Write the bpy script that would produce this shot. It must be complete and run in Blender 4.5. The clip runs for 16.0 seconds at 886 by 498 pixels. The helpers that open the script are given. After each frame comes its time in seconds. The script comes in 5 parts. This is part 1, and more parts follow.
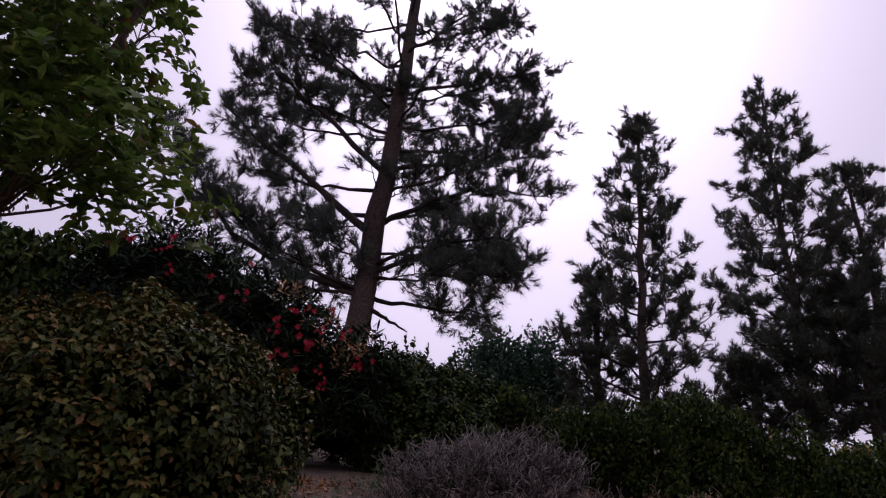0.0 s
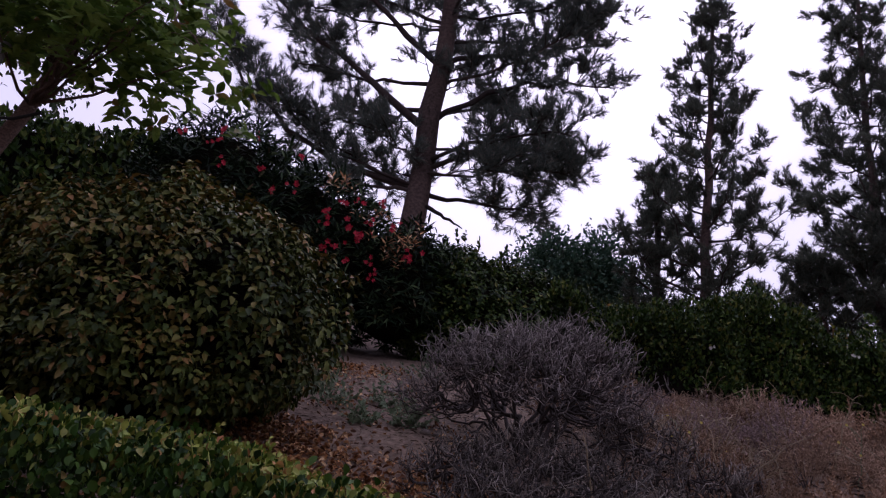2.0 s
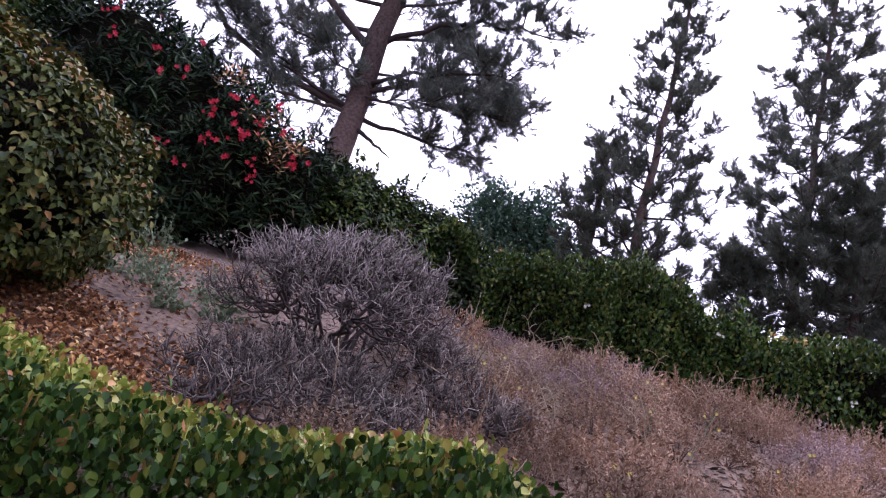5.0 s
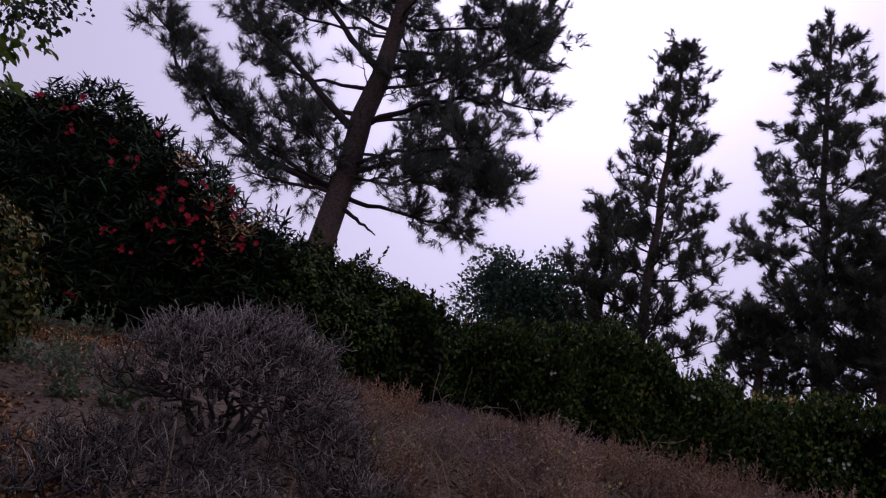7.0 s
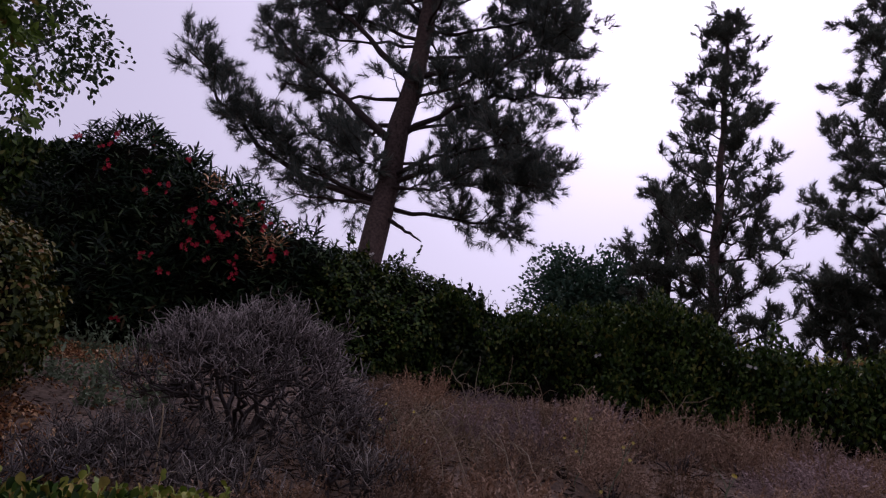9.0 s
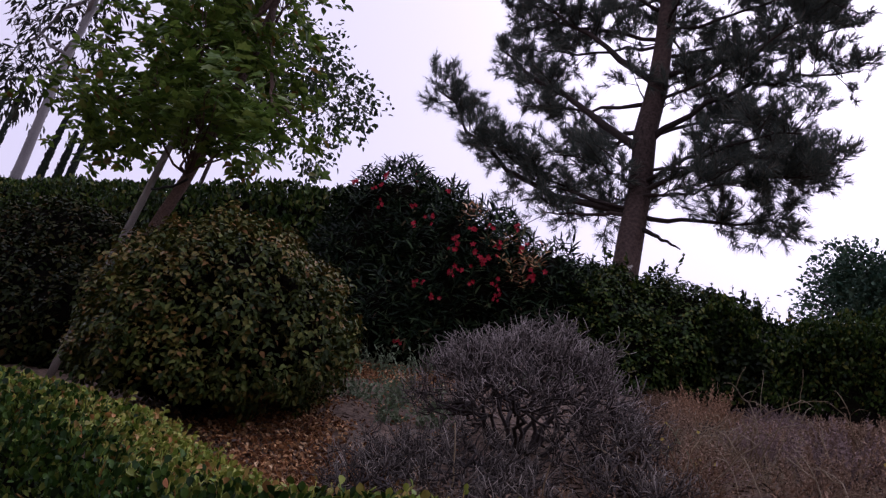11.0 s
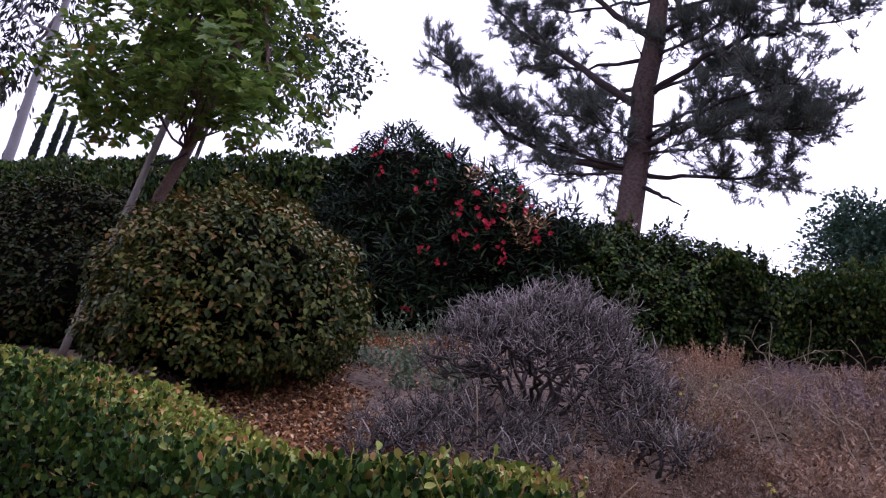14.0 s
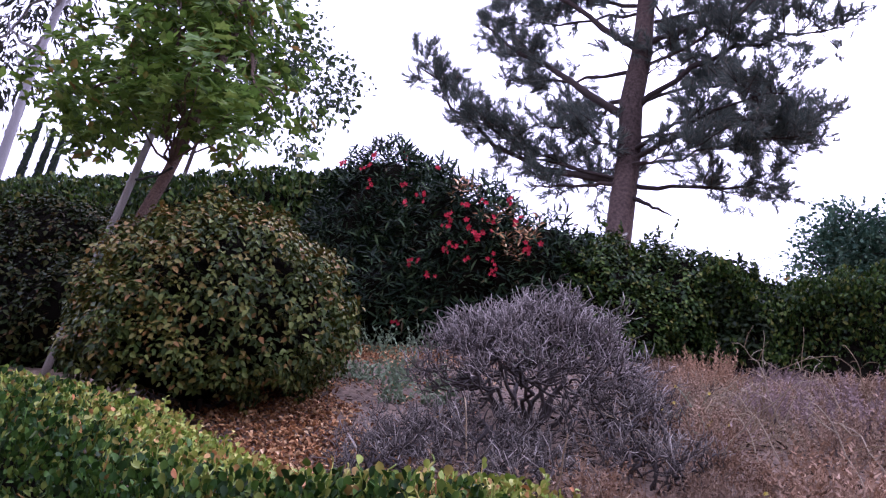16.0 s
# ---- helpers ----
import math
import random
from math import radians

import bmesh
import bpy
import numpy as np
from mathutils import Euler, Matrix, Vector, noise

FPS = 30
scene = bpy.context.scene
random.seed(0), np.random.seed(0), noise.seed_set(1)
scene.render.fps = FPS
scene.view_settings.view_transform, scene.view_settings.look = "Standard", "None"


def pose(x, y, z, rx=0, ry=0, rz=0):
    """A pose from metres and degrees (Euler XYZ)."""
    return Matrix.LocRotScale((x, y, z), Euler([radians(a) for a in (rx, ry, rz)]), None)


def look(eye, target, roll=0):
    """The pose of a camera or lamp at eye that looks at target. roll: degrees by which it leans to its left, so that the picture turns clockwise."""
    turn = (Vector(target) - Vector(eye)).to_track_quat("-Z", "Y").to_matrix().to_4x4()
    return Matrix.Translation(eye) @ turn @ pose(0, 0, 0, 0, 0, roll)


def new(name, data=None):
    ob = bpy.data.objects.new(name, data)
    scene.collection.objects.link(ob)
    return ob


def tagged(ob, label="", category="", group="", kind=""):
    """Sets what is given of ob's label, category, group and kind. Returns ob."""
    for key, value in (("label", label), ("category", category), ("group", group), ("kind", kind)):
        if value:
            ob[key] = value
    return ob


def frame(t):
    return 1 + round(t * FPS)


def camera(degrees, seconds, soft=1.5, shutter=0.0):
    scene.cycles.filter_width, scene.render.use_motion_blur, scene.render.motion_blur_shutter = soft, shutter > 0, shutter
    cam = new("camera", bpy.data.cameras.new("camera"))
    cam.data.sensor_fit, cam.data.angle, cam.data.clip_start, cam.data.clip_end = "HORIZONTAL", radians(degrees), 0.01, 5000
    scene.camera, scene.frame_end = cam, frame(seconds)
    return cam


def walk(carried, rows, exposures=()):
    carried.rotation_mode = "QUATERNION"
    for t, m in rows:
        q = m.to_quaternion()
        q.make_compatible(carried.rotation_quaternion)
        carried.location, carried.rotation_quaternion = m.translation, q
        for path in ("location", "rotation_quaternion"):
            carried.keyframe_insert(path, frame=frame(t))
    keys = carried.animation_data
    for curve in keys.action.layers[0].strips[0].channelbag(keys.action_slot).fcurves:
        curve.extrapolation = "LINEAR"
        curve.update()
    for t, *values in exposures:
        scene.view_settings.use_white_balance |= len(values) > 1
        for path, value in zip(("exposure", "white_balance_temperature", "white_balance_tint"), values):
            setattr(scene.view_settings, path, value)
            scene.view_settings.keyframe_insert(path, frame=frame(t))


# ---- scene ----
cam = camera(66.3, 16.0, soft=1.3)
PATH = [
    (0, (-0.243, 0.052, 1.902), (-0.305, 1.799, 2.874), 6.3),
    (0.5, (-0.238, 0.079, 1.895), (-0.352, 1.824, 2.865), 4.4),
    (1, (-0.174, 0.09, 1.899), (-0.346, 1.889, 2.755), 7.2),
    (1.5, (-0.137, 0.178, 1.893), (-0.291, 2.032, 2.628), 5.7),
    (2, (-0.138, 0.239, 1.896), (-0.348, 2.105, 2.585), 8.2),
    (2.5, (-0.11, 0.194, 1.891), (-0.254, 2.061, 2.594), 9.2),
    (3, (-0.066, 0.23, 1.894), (-0.161, 2.094, 2.612), 8.5),
    (3.5, (0.082, 0.263, 1.86), (-0.134, 2.167, 2.434), 11.0),
    (4, (0.223, 0.333, 1.862), (-0.053, 2.251, 2.358), 14.7),
    (4.5, (0.378, 0.442, 1.903), (0.159, 2.356, 2.44), 15.8),
    (5, (0.681, 0.467, 1.901), (0.613, 2.385, 2.464), 16.1),
    (5.2, (0.828, 0.444, 1.936), (0.798, 2.371, 2.469), 17.6),
    (7.3, (1.485, 0.63, 2.093), (1.22, 2.453, 2.873), 13.2),
    (7.5, (1.491, 0.674, 2.044), (1.183, 2.481, 2.845), 12.5),
    (8, (1.713, 0.683, 2.036), (1.334, 2.449, 2.893), 11.1),
    (8.5, (1.893, 0.718, 2.075), (1.556, 2.504, 2.91), 8.9),
    (9, (1.924, 0.73, 1.999), (1.509, 2.542, 2.736), 10.7),
    (9.5, (1.897, 0.774, 1.995), (1.25, 2.509, 2.752), 12.2),
    (10, (1.836, 0.767, 1.979), (0.905, 2.397, 2.67), 13.4),
    (10.2, (1.87, 0.735, 1.984), (0.846, 2.333, 2.614), 15.0),
    (12.3, (1.819, 0.638, 1.996), (0.68, 2.149, 2.644), 12.2),
    (12.5, (1.81, 0.65, 1.991), (0.686, 2.176, 2.63), 11.4),
    (13, (1.783, 0.681, 1.977), (0.7, 2.262, 2.551), 10.5),
    (13.5, (1.765, 0.675, 1.975), (0.697, 2.263, 2.556), 11.0),
    (14, (1.777, 0.646, 1.975), (0.702, 2.244, 2.514), 11.3),
    (14.5, (1.776, 0.686, 1.972), (0.714, 2.285, 2.533), 10.6),
    (15, (1.775, 0.693, 1.975), (0.723, 2.296, 2.546), 10.6),
    (15.5, (1.765, 0.699, 1.974), (0.7, 2.294, 2.541), 10.7),
    (16, (1.767, 0.72, 1.971), (0.711, 2.315, 2.556), 10.4),
]
EXPOSURES = [
    (0, -0.92, 5950, 39), (1.5, -0.55, 5650, 40), (3.0, -0.32, 5650, 39), (3.6, 0.08, 5650, 38), (4.0, 0.31, 5650, 37), (4.4, 1.31, 5550, 38),
    (4.7, 1.31, 5550, 38), (5.2, 1.01, 5500, 38), (7.3, -1.05, 5700, 40), (8.5, -1.05, 5700, 40), (9.3, -0.72, 5850, 38), (10.0, -0.56, 5850, 36),
    (12.3, -0.19, 5550, 38), (13.5, 0.01, 5500, 38), (14.0, 0.56, 5450, 38), (14.5, 1.06, 5350, 40), (16.0, 1.26, 5250, 41)]
walk(cam, [(t, look(eye, target, roll)) for t, eye, target, roll in PATH], EXPOSURES)

# ---- sky and sun: a bright overcast day ----
world = bpy.data.worlds.new("overcast_sky")
scene.world = world
world.use_nodes = True
wn, wl = world.node_tree.nodes, world.node_tree.links
sky = wn.new("ShaderNodeTexSky")
sky.sky_type = "NISHITA"
sky.sun_disc = False
sky.sun_elevation = radians(54)
sky.sun_rotation = radians(2)
sky.dust_density = 6.0
sky.air_density = 1.0
grey = wn.new("ShaderNodeHueSaturation")
grey.inputs["Saturation"].default_value = 0.15
wl.new(sky.outputs["Color"], grey.inputs["Color"])
cloud = wn.new("ShaderNodeMix")
cloud.data_type = "RGBA"
cloud.inputs[0].default_value = 0.5
for socket in cloud.inputs:
    if socket.name == "A" and socket.type == "RGBA":
        wl.new(grey.outputs["Color"], socket)
    if socket.name == "B" and socket.type == "RGBA":
        socket.default_value = (9.0, 8.9, 9.2, 1)
for socket in cloud.outputs:
    if socket.type == "RGBA":
        wl.new(socket, wn["Background"].inputs["Color"])
wn["Background"].inputs["Strength"].default_value = 0.15
sun_data = bpy.data.lights.new("sun", "SUN")
sun_data.energy = 0.5
sun_data.angle = radians(25)
sun_data.color = (1.0, 0.96, 0.9)
sun = new("sun", sun_data)
sun.matrix_world = look((0, 0, 30), (-0.2, -5.9, 30 - 8.1))

rng = np.random.default_rng(7)


# ---- materials ----
def material(name, colours, rough=0.6, see=0.0, scale=6.0, bump=0.0, spec=0.22, patch=0.35, metal=0.0, vary=0.0):
    """A surface whose pieces differ in colour, with soft patches over them; see: how much light comes through."""
    m = bpy.data.materials.new(name)
    m.use_nodes = True
    n, l = m.node_tree.nodes, m.node_tree.links
    bsdf, out = n["Principled BSDF"], n["Material Output"]
    geo, info = n.new("ShaderNodeNewGeometry"), n.new("ShaderNodeObjectInfo")
    add, fract, ramp = n.new("ShaderNodeMath"), n.new("ShaderNodeMath"), n.new("ShaderNodeValToRGB")
    fract.operation = "FRACT"
    l.new(geo.outputs["Random Per Island"], add.inputs[0])
    l.new(info.outputs["Random"], add.inputs[1])
    l.new(add.outputs[0], fract.inputs[0])
    l.new(fract.outputs[0], ramp.inputs["Fac"])
    e = ramp.color_ramp.elements
    while len(e) < len(colours):
        e.new(0.5)
    for k, (at, c) in enumerate(colours):
        e[k].position, e[k].color = at, (*c, 1)
    coord, tex, fine = n.new("ShaderNodeTexCoord"), n.new("ShaderNodeTexNoise"), n.new("ShaderNodeTexNoise")
    tex.inputs["Scale"].default_value, fine.inputs["Scale"].default_value = scale * 0.2, scale * 8
    tex.inputs["Detail"].default_value, fine.inputs["Detail"].default_value = 3, 4
    l.new(coord.outputs["Object"], tex.inputs["Vector"])
    l.new(coord.outputs["Object"], fine.inputs["Vector"])
    both = n.new("ShaderNodeMath")
    both.operation = "ADD"
    l.new(tex.outputs["Fac"], both.inputs[0])
    l.new(fine.outputs["Fac"], both.inputs[1])
    span = n.new("ShaderNodeMapRange")
    span.inputs["From Min"].default_value, span.inputs["From Max"].default_value = 0.65, 1.35
    span.inputs["To Min"].default_value, span.inputs["To Max"].default_value = 1 - patch, 1 + patch
    l.new(both.outputs[0], span.inputs["Value"])
    tone = n.new("ShaderNodeVectorMath")
    tone.operation = "SCALE"
    l.new(ramp.outputs["Color"], tone.inputs[0])
    l.new(span.outputs["Result"], tone.inputs["Scale"])
    if vary:
        own, shade = n.new("ShaderNodeMapRange"), n.new("ShaderNodeMath")
        shade.operation = "MULTIPLY"
        own.inputs["To Min"].default_value, own.inputs["To Max"].default_value = 1 - vary, 1 + vary
        l.new(info.outputs["Random"], own.inputs["Value"])
        l.new(own.outputs["Result"], shade.inputs[0])
        l.new(span.outputs["Result"], shade.inputs[1])
        l.new(shade.outputs[0], tone.inputs["Scale"])
    l.new(tone.outputs["Vector"], bsdf.inputs["Base Color"])
    bsdf.inputs["Roughness"].default_value = rough
    bsdf.inputs["Specular IOR Level"].default_value = spec
    bsdf.inputs["Metallic"].default_value = metal
    if bump:
        bumps = n.new("ShaderNodeBump")
        bumps.inputs["Strength"].default_value, bumps.inputs["Distance"].default_value = bump, 0.02
        l.new(fine.outputs["Fac"], bumps.inputs["Height"])
        l.new(bumps.outputs["Normal"], bsdf.inputs["Normal"])
    if see:
        thin, mix = n.new("ShaderNodeBsdfTranslucent"), n.new("ShaderNodeMixShader")
        mix.inputs["Fac"].default_value = see
        l.new(tone.outputs["Vector"], thin.inputs["Color"])
        l.new(bsdf.outputs[0], mix.inputs[1])
        l.new(thin.outputs[0], mix.inputs[2])
        l.new(mix.outputs[0], out.inputs["Surface"])
    return m


M_BUSH = material("bush_leaf", [(0, (0.0184, 0.0318, 0.0076)), (0.45, (0.0562, 0.0831, 0.0166)), (0.82, (0.134, 0.15, 0.0318)), (0.95, (0.182, 0.141, 0.037)), (1, (0.225, 0.114, 0.0393))], 0.45, 0.03, spec=0.12)
# Leaf colour set darker than the leaves, to hold the shade under the trees.
M_SPREAD = material("spreading_bush_shaded", [(0, (0.0082, 0.0154, 0.0032)), (0.55, (0.0225, 0.0339, 0.0066)), (0.85, (0.0462, 0.0462, 0.0099)), (1, (0.0707, 0.0379, 0.0132))], 0.55, 0.03, spec=0.08)
M_HEDGE = material("front_hedge_leaf", [(0, (0.0073, 0.0198, 0.0036)), (0.4, (0.0198, 0.055, 0.0073)), (0.8, (0.0578, 0.116, 0.0153)), (0.96, (0.153, 0.18, 0.0307)), (1, (0.23, 0.116, 0.0388))], 0.5, 0.08, spec=0.15)
M_BACK = material("back_hedge_leaf", [(0, (0.0074, 0.0199, 0.0039)), (0.5, (0.0284, 0.0588, 0.0102)), (0.85, (0.0725, 0.115, 0.0197)), (1, (0.147, 0.14, 0.0307))], 0.38, 0.04, spec=0.13)
M_DARK = material("dark_shrub_leaf", [(0, (0.009, 0.017, 0.0067)), (0.6, (0.019, 0.033, 0.0112)), (1, (0.042, 0.056, 0.0173))], 0.38, 0.1, spec=0.14)
M_TIP = material("new_growth_leaf", [(0, (0.116, 0.185, 0.0206)), (0.6, (0.287, 0.32, 0.0523)), (0.88, (0.383, 0.298, 0.0825)), (1, (0.446, 0.176, 0.0701))], 0.45, 0.1)
M_OLIVE = material("young_bush_leaf", [(0, (0.0885, 0.104, 0.0162)), (0.5, (0.177, 0.15, 0.0304)), (1, (0.237, 0.119, 0.0354))], 0.45, 0.05)
M_OLEANDER = material("oleander_leaf", [(0, (0.005, 0.011, 0.0048)), (0.5, (0.012, 0.028, 0.0128)), (0.82, (0.039, 0.069, 0.028)), (0.97, (0.086, 0.125, 0.0528)), (1, (0.125, 0.07, 0.0408))], 0.42, 0.03, spec=0.1)
M_PETAL = material("red_petal", [(0, (0.378, 0.013, 0.032)), (0.6, (0.54, 0.023, 0.05)), (1, (0.612, 0.063, 0.081))], 0.6, 0.25, patch=0.15)
M_YOUNG = material("young_tree_leaf", [(0, (0.0438, 0.0825, 0.0137)), (0.5, (0.107, 0.18, 0.0275)), (0.93, (0.195, 0.282, 0.0488)), (1, (0.234, 0.117, 0.0387))], 0.42, 0.4)
M_BROAD = material("broad_young_leaf", [(0, (0.07, 0.135, 0.022)), (0.6, (0.135, 0.225, 0.04)), (1, (0.22, 0.29, 0.06))], 0.45, 0.3)
M_SMALL = material("small_tree_leaf", [(0, (0.019, 0.037, 0.016)), (0.6, (0.031, 0.053, 0.019)), (1, (0.056, 0.075, 0.025))], 0.5, 0.3)
M_ROUND = material("round_tree_leaf", [(0, (0.028, 0.069, 0.044)), (0.6, (0.053, 0.109, 0.069)), (1, (0.098, 0.154, 0.089))], 0.5, 0.15)
M_GUM = material("gum_leaf", [(0, (0.019, 0.025, 0.016)), (0.7, (0.031, 0.036, 0.023)), (1, (0.05, 0.044, 0.028))], 0.8, 0.05, spec=0.1)
M_NEEDLE = material("pine_needle", [(0, (0.055, 0.075, 0.065)), (0.7, (0.1, 0.122, 0.1)), (0.93, (0.16, 0.165, 0.13)), (1, (0.22, 0.165, 0.13))], 0.5, 0.35)
M_FARNEEDLE = material("far_pine_needle", [(0, (0.0519, 0.068, 0.0519)), (0.7, (0.0824, 0.0969, 0.0706)), (1, (0.13, 0.126, 0.0909))], 0.6, 0.35)
M_CYPRESS = material("cypress_foliage", [(0, (0.009, 0.017, 0.011)), (1, (0.023, 0.035, 0.02))], 0.7)
M_BARK = material("pine_bark", [(0, (0.053, 0.035, 0.03)), (1, (0.087, 0.062, 0.053))], 0.9, 0, 2.2, 1.0, 0.2, 0.85)
M_LIMB = material("limb_bark", [(0, (0.031, 0.023, 0.021)), (1, (0.058, 0.043, 0.037))], 0.9, 0, 8, 0.7, 0.2, 0.4)
M_YBARK = material("young_bark", [(0, (0.094, 0.062, 0.051)), (1, (0.156, 0.105, 0.086))], 0.85, 0, 9, 0.8, 0.2, 0.7)
M_GUMBARK = material("gum_bark", [(0, (0.172, 0.164, 0.164)), (1, (0.234, 0.218, 0.218))], 0.8, 0, 6, 0.4, 0.2, 0.35)
M_STAKE = material("stake_wood", [(0, (0.281, 0.257, 0.242)), (1, (0.343, 0.32, 0.296))], 0.85, 0, 16, 0.5, 0.2, 0.35)
M_TIE = material("tie_rubber", [(0, (0.023, 0.023, 0.023)), (1, (0.039, 0.039, 0.039))], 0.7)
M_TWIG = material("dead_twig", [(0, (0.0858, 0.0726, 0.0678)), (0.5, (0.232, 0.2, 0.185)), (1, (0.447, 0.395, 0.364))], 0.9, 0, 10, 0, 0.2, 0.3)
# Darker than M_TWIG, for the low dead shrubs.
M_DARKTWIG = material("darker_twig", [(0, (0.0507, 0.0429, 0.0377)), (0.6, (0.152, 0.131, 0.116)), (1, (0.344, 0.304, 0.263))], 0.9, 0, 10, 0, 0.2, 0.3)
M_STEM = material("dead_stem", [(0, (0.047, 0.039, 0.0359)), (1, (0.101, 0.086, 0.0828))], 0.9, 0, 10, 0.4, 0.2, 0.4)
# Near-black cores block the view through; deep shade is put into their colour.
M_CORE = material("core_shade", [(0, (0.006, 0.0055, 0.0045)), (1, (0.011, 0.0095, 0.007))], 1.0, 0, 12, 0.8, 0.0, 0.4)
M_DRY = material("dry_brush", [(0, (0.152, 0.0972, 0.0656)), (0.5, (0.296, 0.197, 0.134)), (1, (0.447, 0.323, 0.225))], 0.9, 0.1, 5, 0, 0.2, 0.35, vary=0.42)
M_MAUVE = material("mauve_brush", [(0, (0.151, 0.109, 0.0995)), (0.5, (0.267, 0.196, 0.183)), (1, (0.374, 0.281, 0.26))], 0.9, 0.1, 5, 0, 0.2, 0.35, vary=0.42)
M_RUST = material("rusty_brush", [(0, (0.139, 0.0794, 0.047)), (0.5, (0.26, 0.158, 0.0951)), (1, (0.371, 0.247, 0.158))], 0.9, 0.1, 5, 0, 0.2, 0.35, vary=0.42)
M_STRAW = material("dry_grass", [(0, (0.207, 0.148, 0.089)), (0.6, (0.318, 0.245, 0.155)), (1, (0.445, 0.385, 0.282))], 0.85, 0.15, 5, 0, 0.2, 0.3)
M_LITTER = material("fallen_leaf", [(0, (0.0855, 0.0347, 0.0174)), (0.4, (0.303, 0.135, 0.0559)), (0.75, (0.604, 0.328, 0.135)), (1, (0.847, 0.621, 0.358))], 0.75, 0.05, 20, 0, 0.3, 0.25)
M_CHAFF = material("chaff", [(0, (0.062, 0.039, 0.027)), (0.5, (0.156, 0.109, 0.078)), (1, (0.328, 0.265, 0.211))], 0.85, 0, 20, 0, 0.2, 0.3)
# For bits under the brush; the shade of the gaps is put into this colour.
M_UNDERSHADE = material("undershade", [(0, (0.023, 0.017, 0.012)), (0.6, (0.047, 0.035, 0.026)), (1, (0.086, 0.062, 0.047))], 0.95, 0, 20, 0, 0.2, 0.3)
M_WEED = material("grey_green_weed", [(0, (0.132, 0.19, 0.109)), (1, (0.241, 0.304, 0.186))], 0.7, 0.2)
M_YELLOW = material("yellow_petal", [(0, (0.546, 0.429, 0.047)), (1, (0.624, 0.546, 0.156))], 0.6, 0.2, patch=0.1)
M_WHITE = material("white_petal", [(0, (0.546, 0.515, 0.468)), (1, (0.624, 0.608, 0.562))], 0.6, 0.2, patch=0.1)
M_STONE = material("pale_stone", [(0, (0.234, 0.195, 0.172)), (1, (0.359, 0.312, 0.281))], 0.9, 0, 25, 0.5, 0.2, 0.3)


def soil_material():
    m = bpy.data.materials.new("hillside_soil")
    m.use_nodes = True
    n, l = m.node_tree.nodes, m.node_tree.links
    bsdf = n["Principled BSDF"]
    coord = n.new("ShaderNodeTexCoord")
    big, small = n.new("ShaderNodeTexNoise"), n.new("ShaderNodeTexNoise")
    big.inputs["Scale"].default_value, big.inputs["Detail"].default_value = 1.3, 5
    small.inputs["Scale"].default_value, small.inputs["Detail"].default_value = 28, 6
    l.new(coord.outputs["Object"], big.inputs["Vector"])
    l.new(coord.outputs["Object"], small.inputs["Vector"])
    ramp, grit = n.new("ShaderNodeValToRGB"), n.new("ShaderNodeValToRGB")
    for k, (at, c) in enumerate([(0.3, (0.12, 0.082, 0.06)), (0.7, (0.26, 0.188, 0.138))]):
        ramp.color_ramp.elements[k].position, ramp.color_ramp.elements[k].color = at, (*c, 1)
    for k, (at, c) in enumerate([(0.35, (0.6, 0.58, 0.56)), (0.65, (1.25, 1.22, 1.2))]):
        grit.color_ramp.elements[k].position, grit.color_ramp.elements[k].color = at, (*c, 1)
    l.new(big.outputs["Fac"], ramp.inputs["Fac"])
    l.new(small.outputs["Fac"], grit.inputs["Fac"])
    mul = n.new("ShaderNodeVectorMath")
    mul.operation = "MULTIPLY"
    l.new(ramp.outputs["Color"], mul.inputs[0])
    l.new(grit.outputs["Color"], mul.inputs[1])
    l.new(mul.outputs["Vector"], bsdf.inputs["Base Color"])
    bsdf.inputs["Roughness"].default_value = 0.95
    bump = n.new("ShaderNodeBump")
    bump.inputs["Strength"].default_value, bump.inputs["Distance"].default_value = 0.8, 0.02
    l.new(small.outputs["Fac"], bump.inputs["Height"])
    l.new(bump.outputs["Normal"], bsdf.inputs["Normal"])
    return m


M_SOIL = soil_material()


# ---- mesh helpers ----
def tri_mesh(name, verts, tris, smooth=False):
    me = bpy.data.meshes.new(name)
    verts, tris = np.asarray(verts, np.float32), np.asarray(tris, np.int32)
    me.vertices.add(len(verts))
    me.vertices.foreach_set("co", verts.ravel())
    me.loops.add(tris.size)
    me.loops.foreach_set("vertex_index", tris.ravel())
    me.polygons.add(len(tris))
    me.polygons.foreach_set("loop_start", np.arange(0, tris.size, 3, dtype=np.int32))
    if smooth:
        me.polygons.foreach_set("use_smooth", np.ones(len(tris), bool))
    me.update(calc_edges=True)
    return me


def thing(name, base, label, category, group="", kind=""):
    ob = new(name)
    ob.location = base
    ob.empty_display_size = 0.1
    return tagged(ob, label, category, group, kind)


MASS = {"twig_mass", "foliage", "needles", "new_growth", "crown", "shoot_growth"}


def part(name, mesh, mat, parent, label="", at=None):
    """A mesh in world metres (or, with at, a shared mesh set at that pose) under a thing or a part."""
    if not mesh.materials:
        mesh.materials.append(mat)
    ob = new(name, mesh)
    top = parent
    shift = Vector((0, 0, 0))
    while top is not None:
        shift = shift + top.location if top.type == "EMPTY" else shift
        top = top.parent
    ob.parent = parent
    if parent.type == "EMPTY":
        ob.matrix_parent_inverse = Matrix.Translation(-shift)
    if at is not None:
        ob.matrix_basis = at
    return tagged(ob, label, kind="stuff" if name in MASS else "")


def unit(v):
    return v / np.maximum(np.linalg.norm(v, axis=-1, keepdims=True), 1e-9)


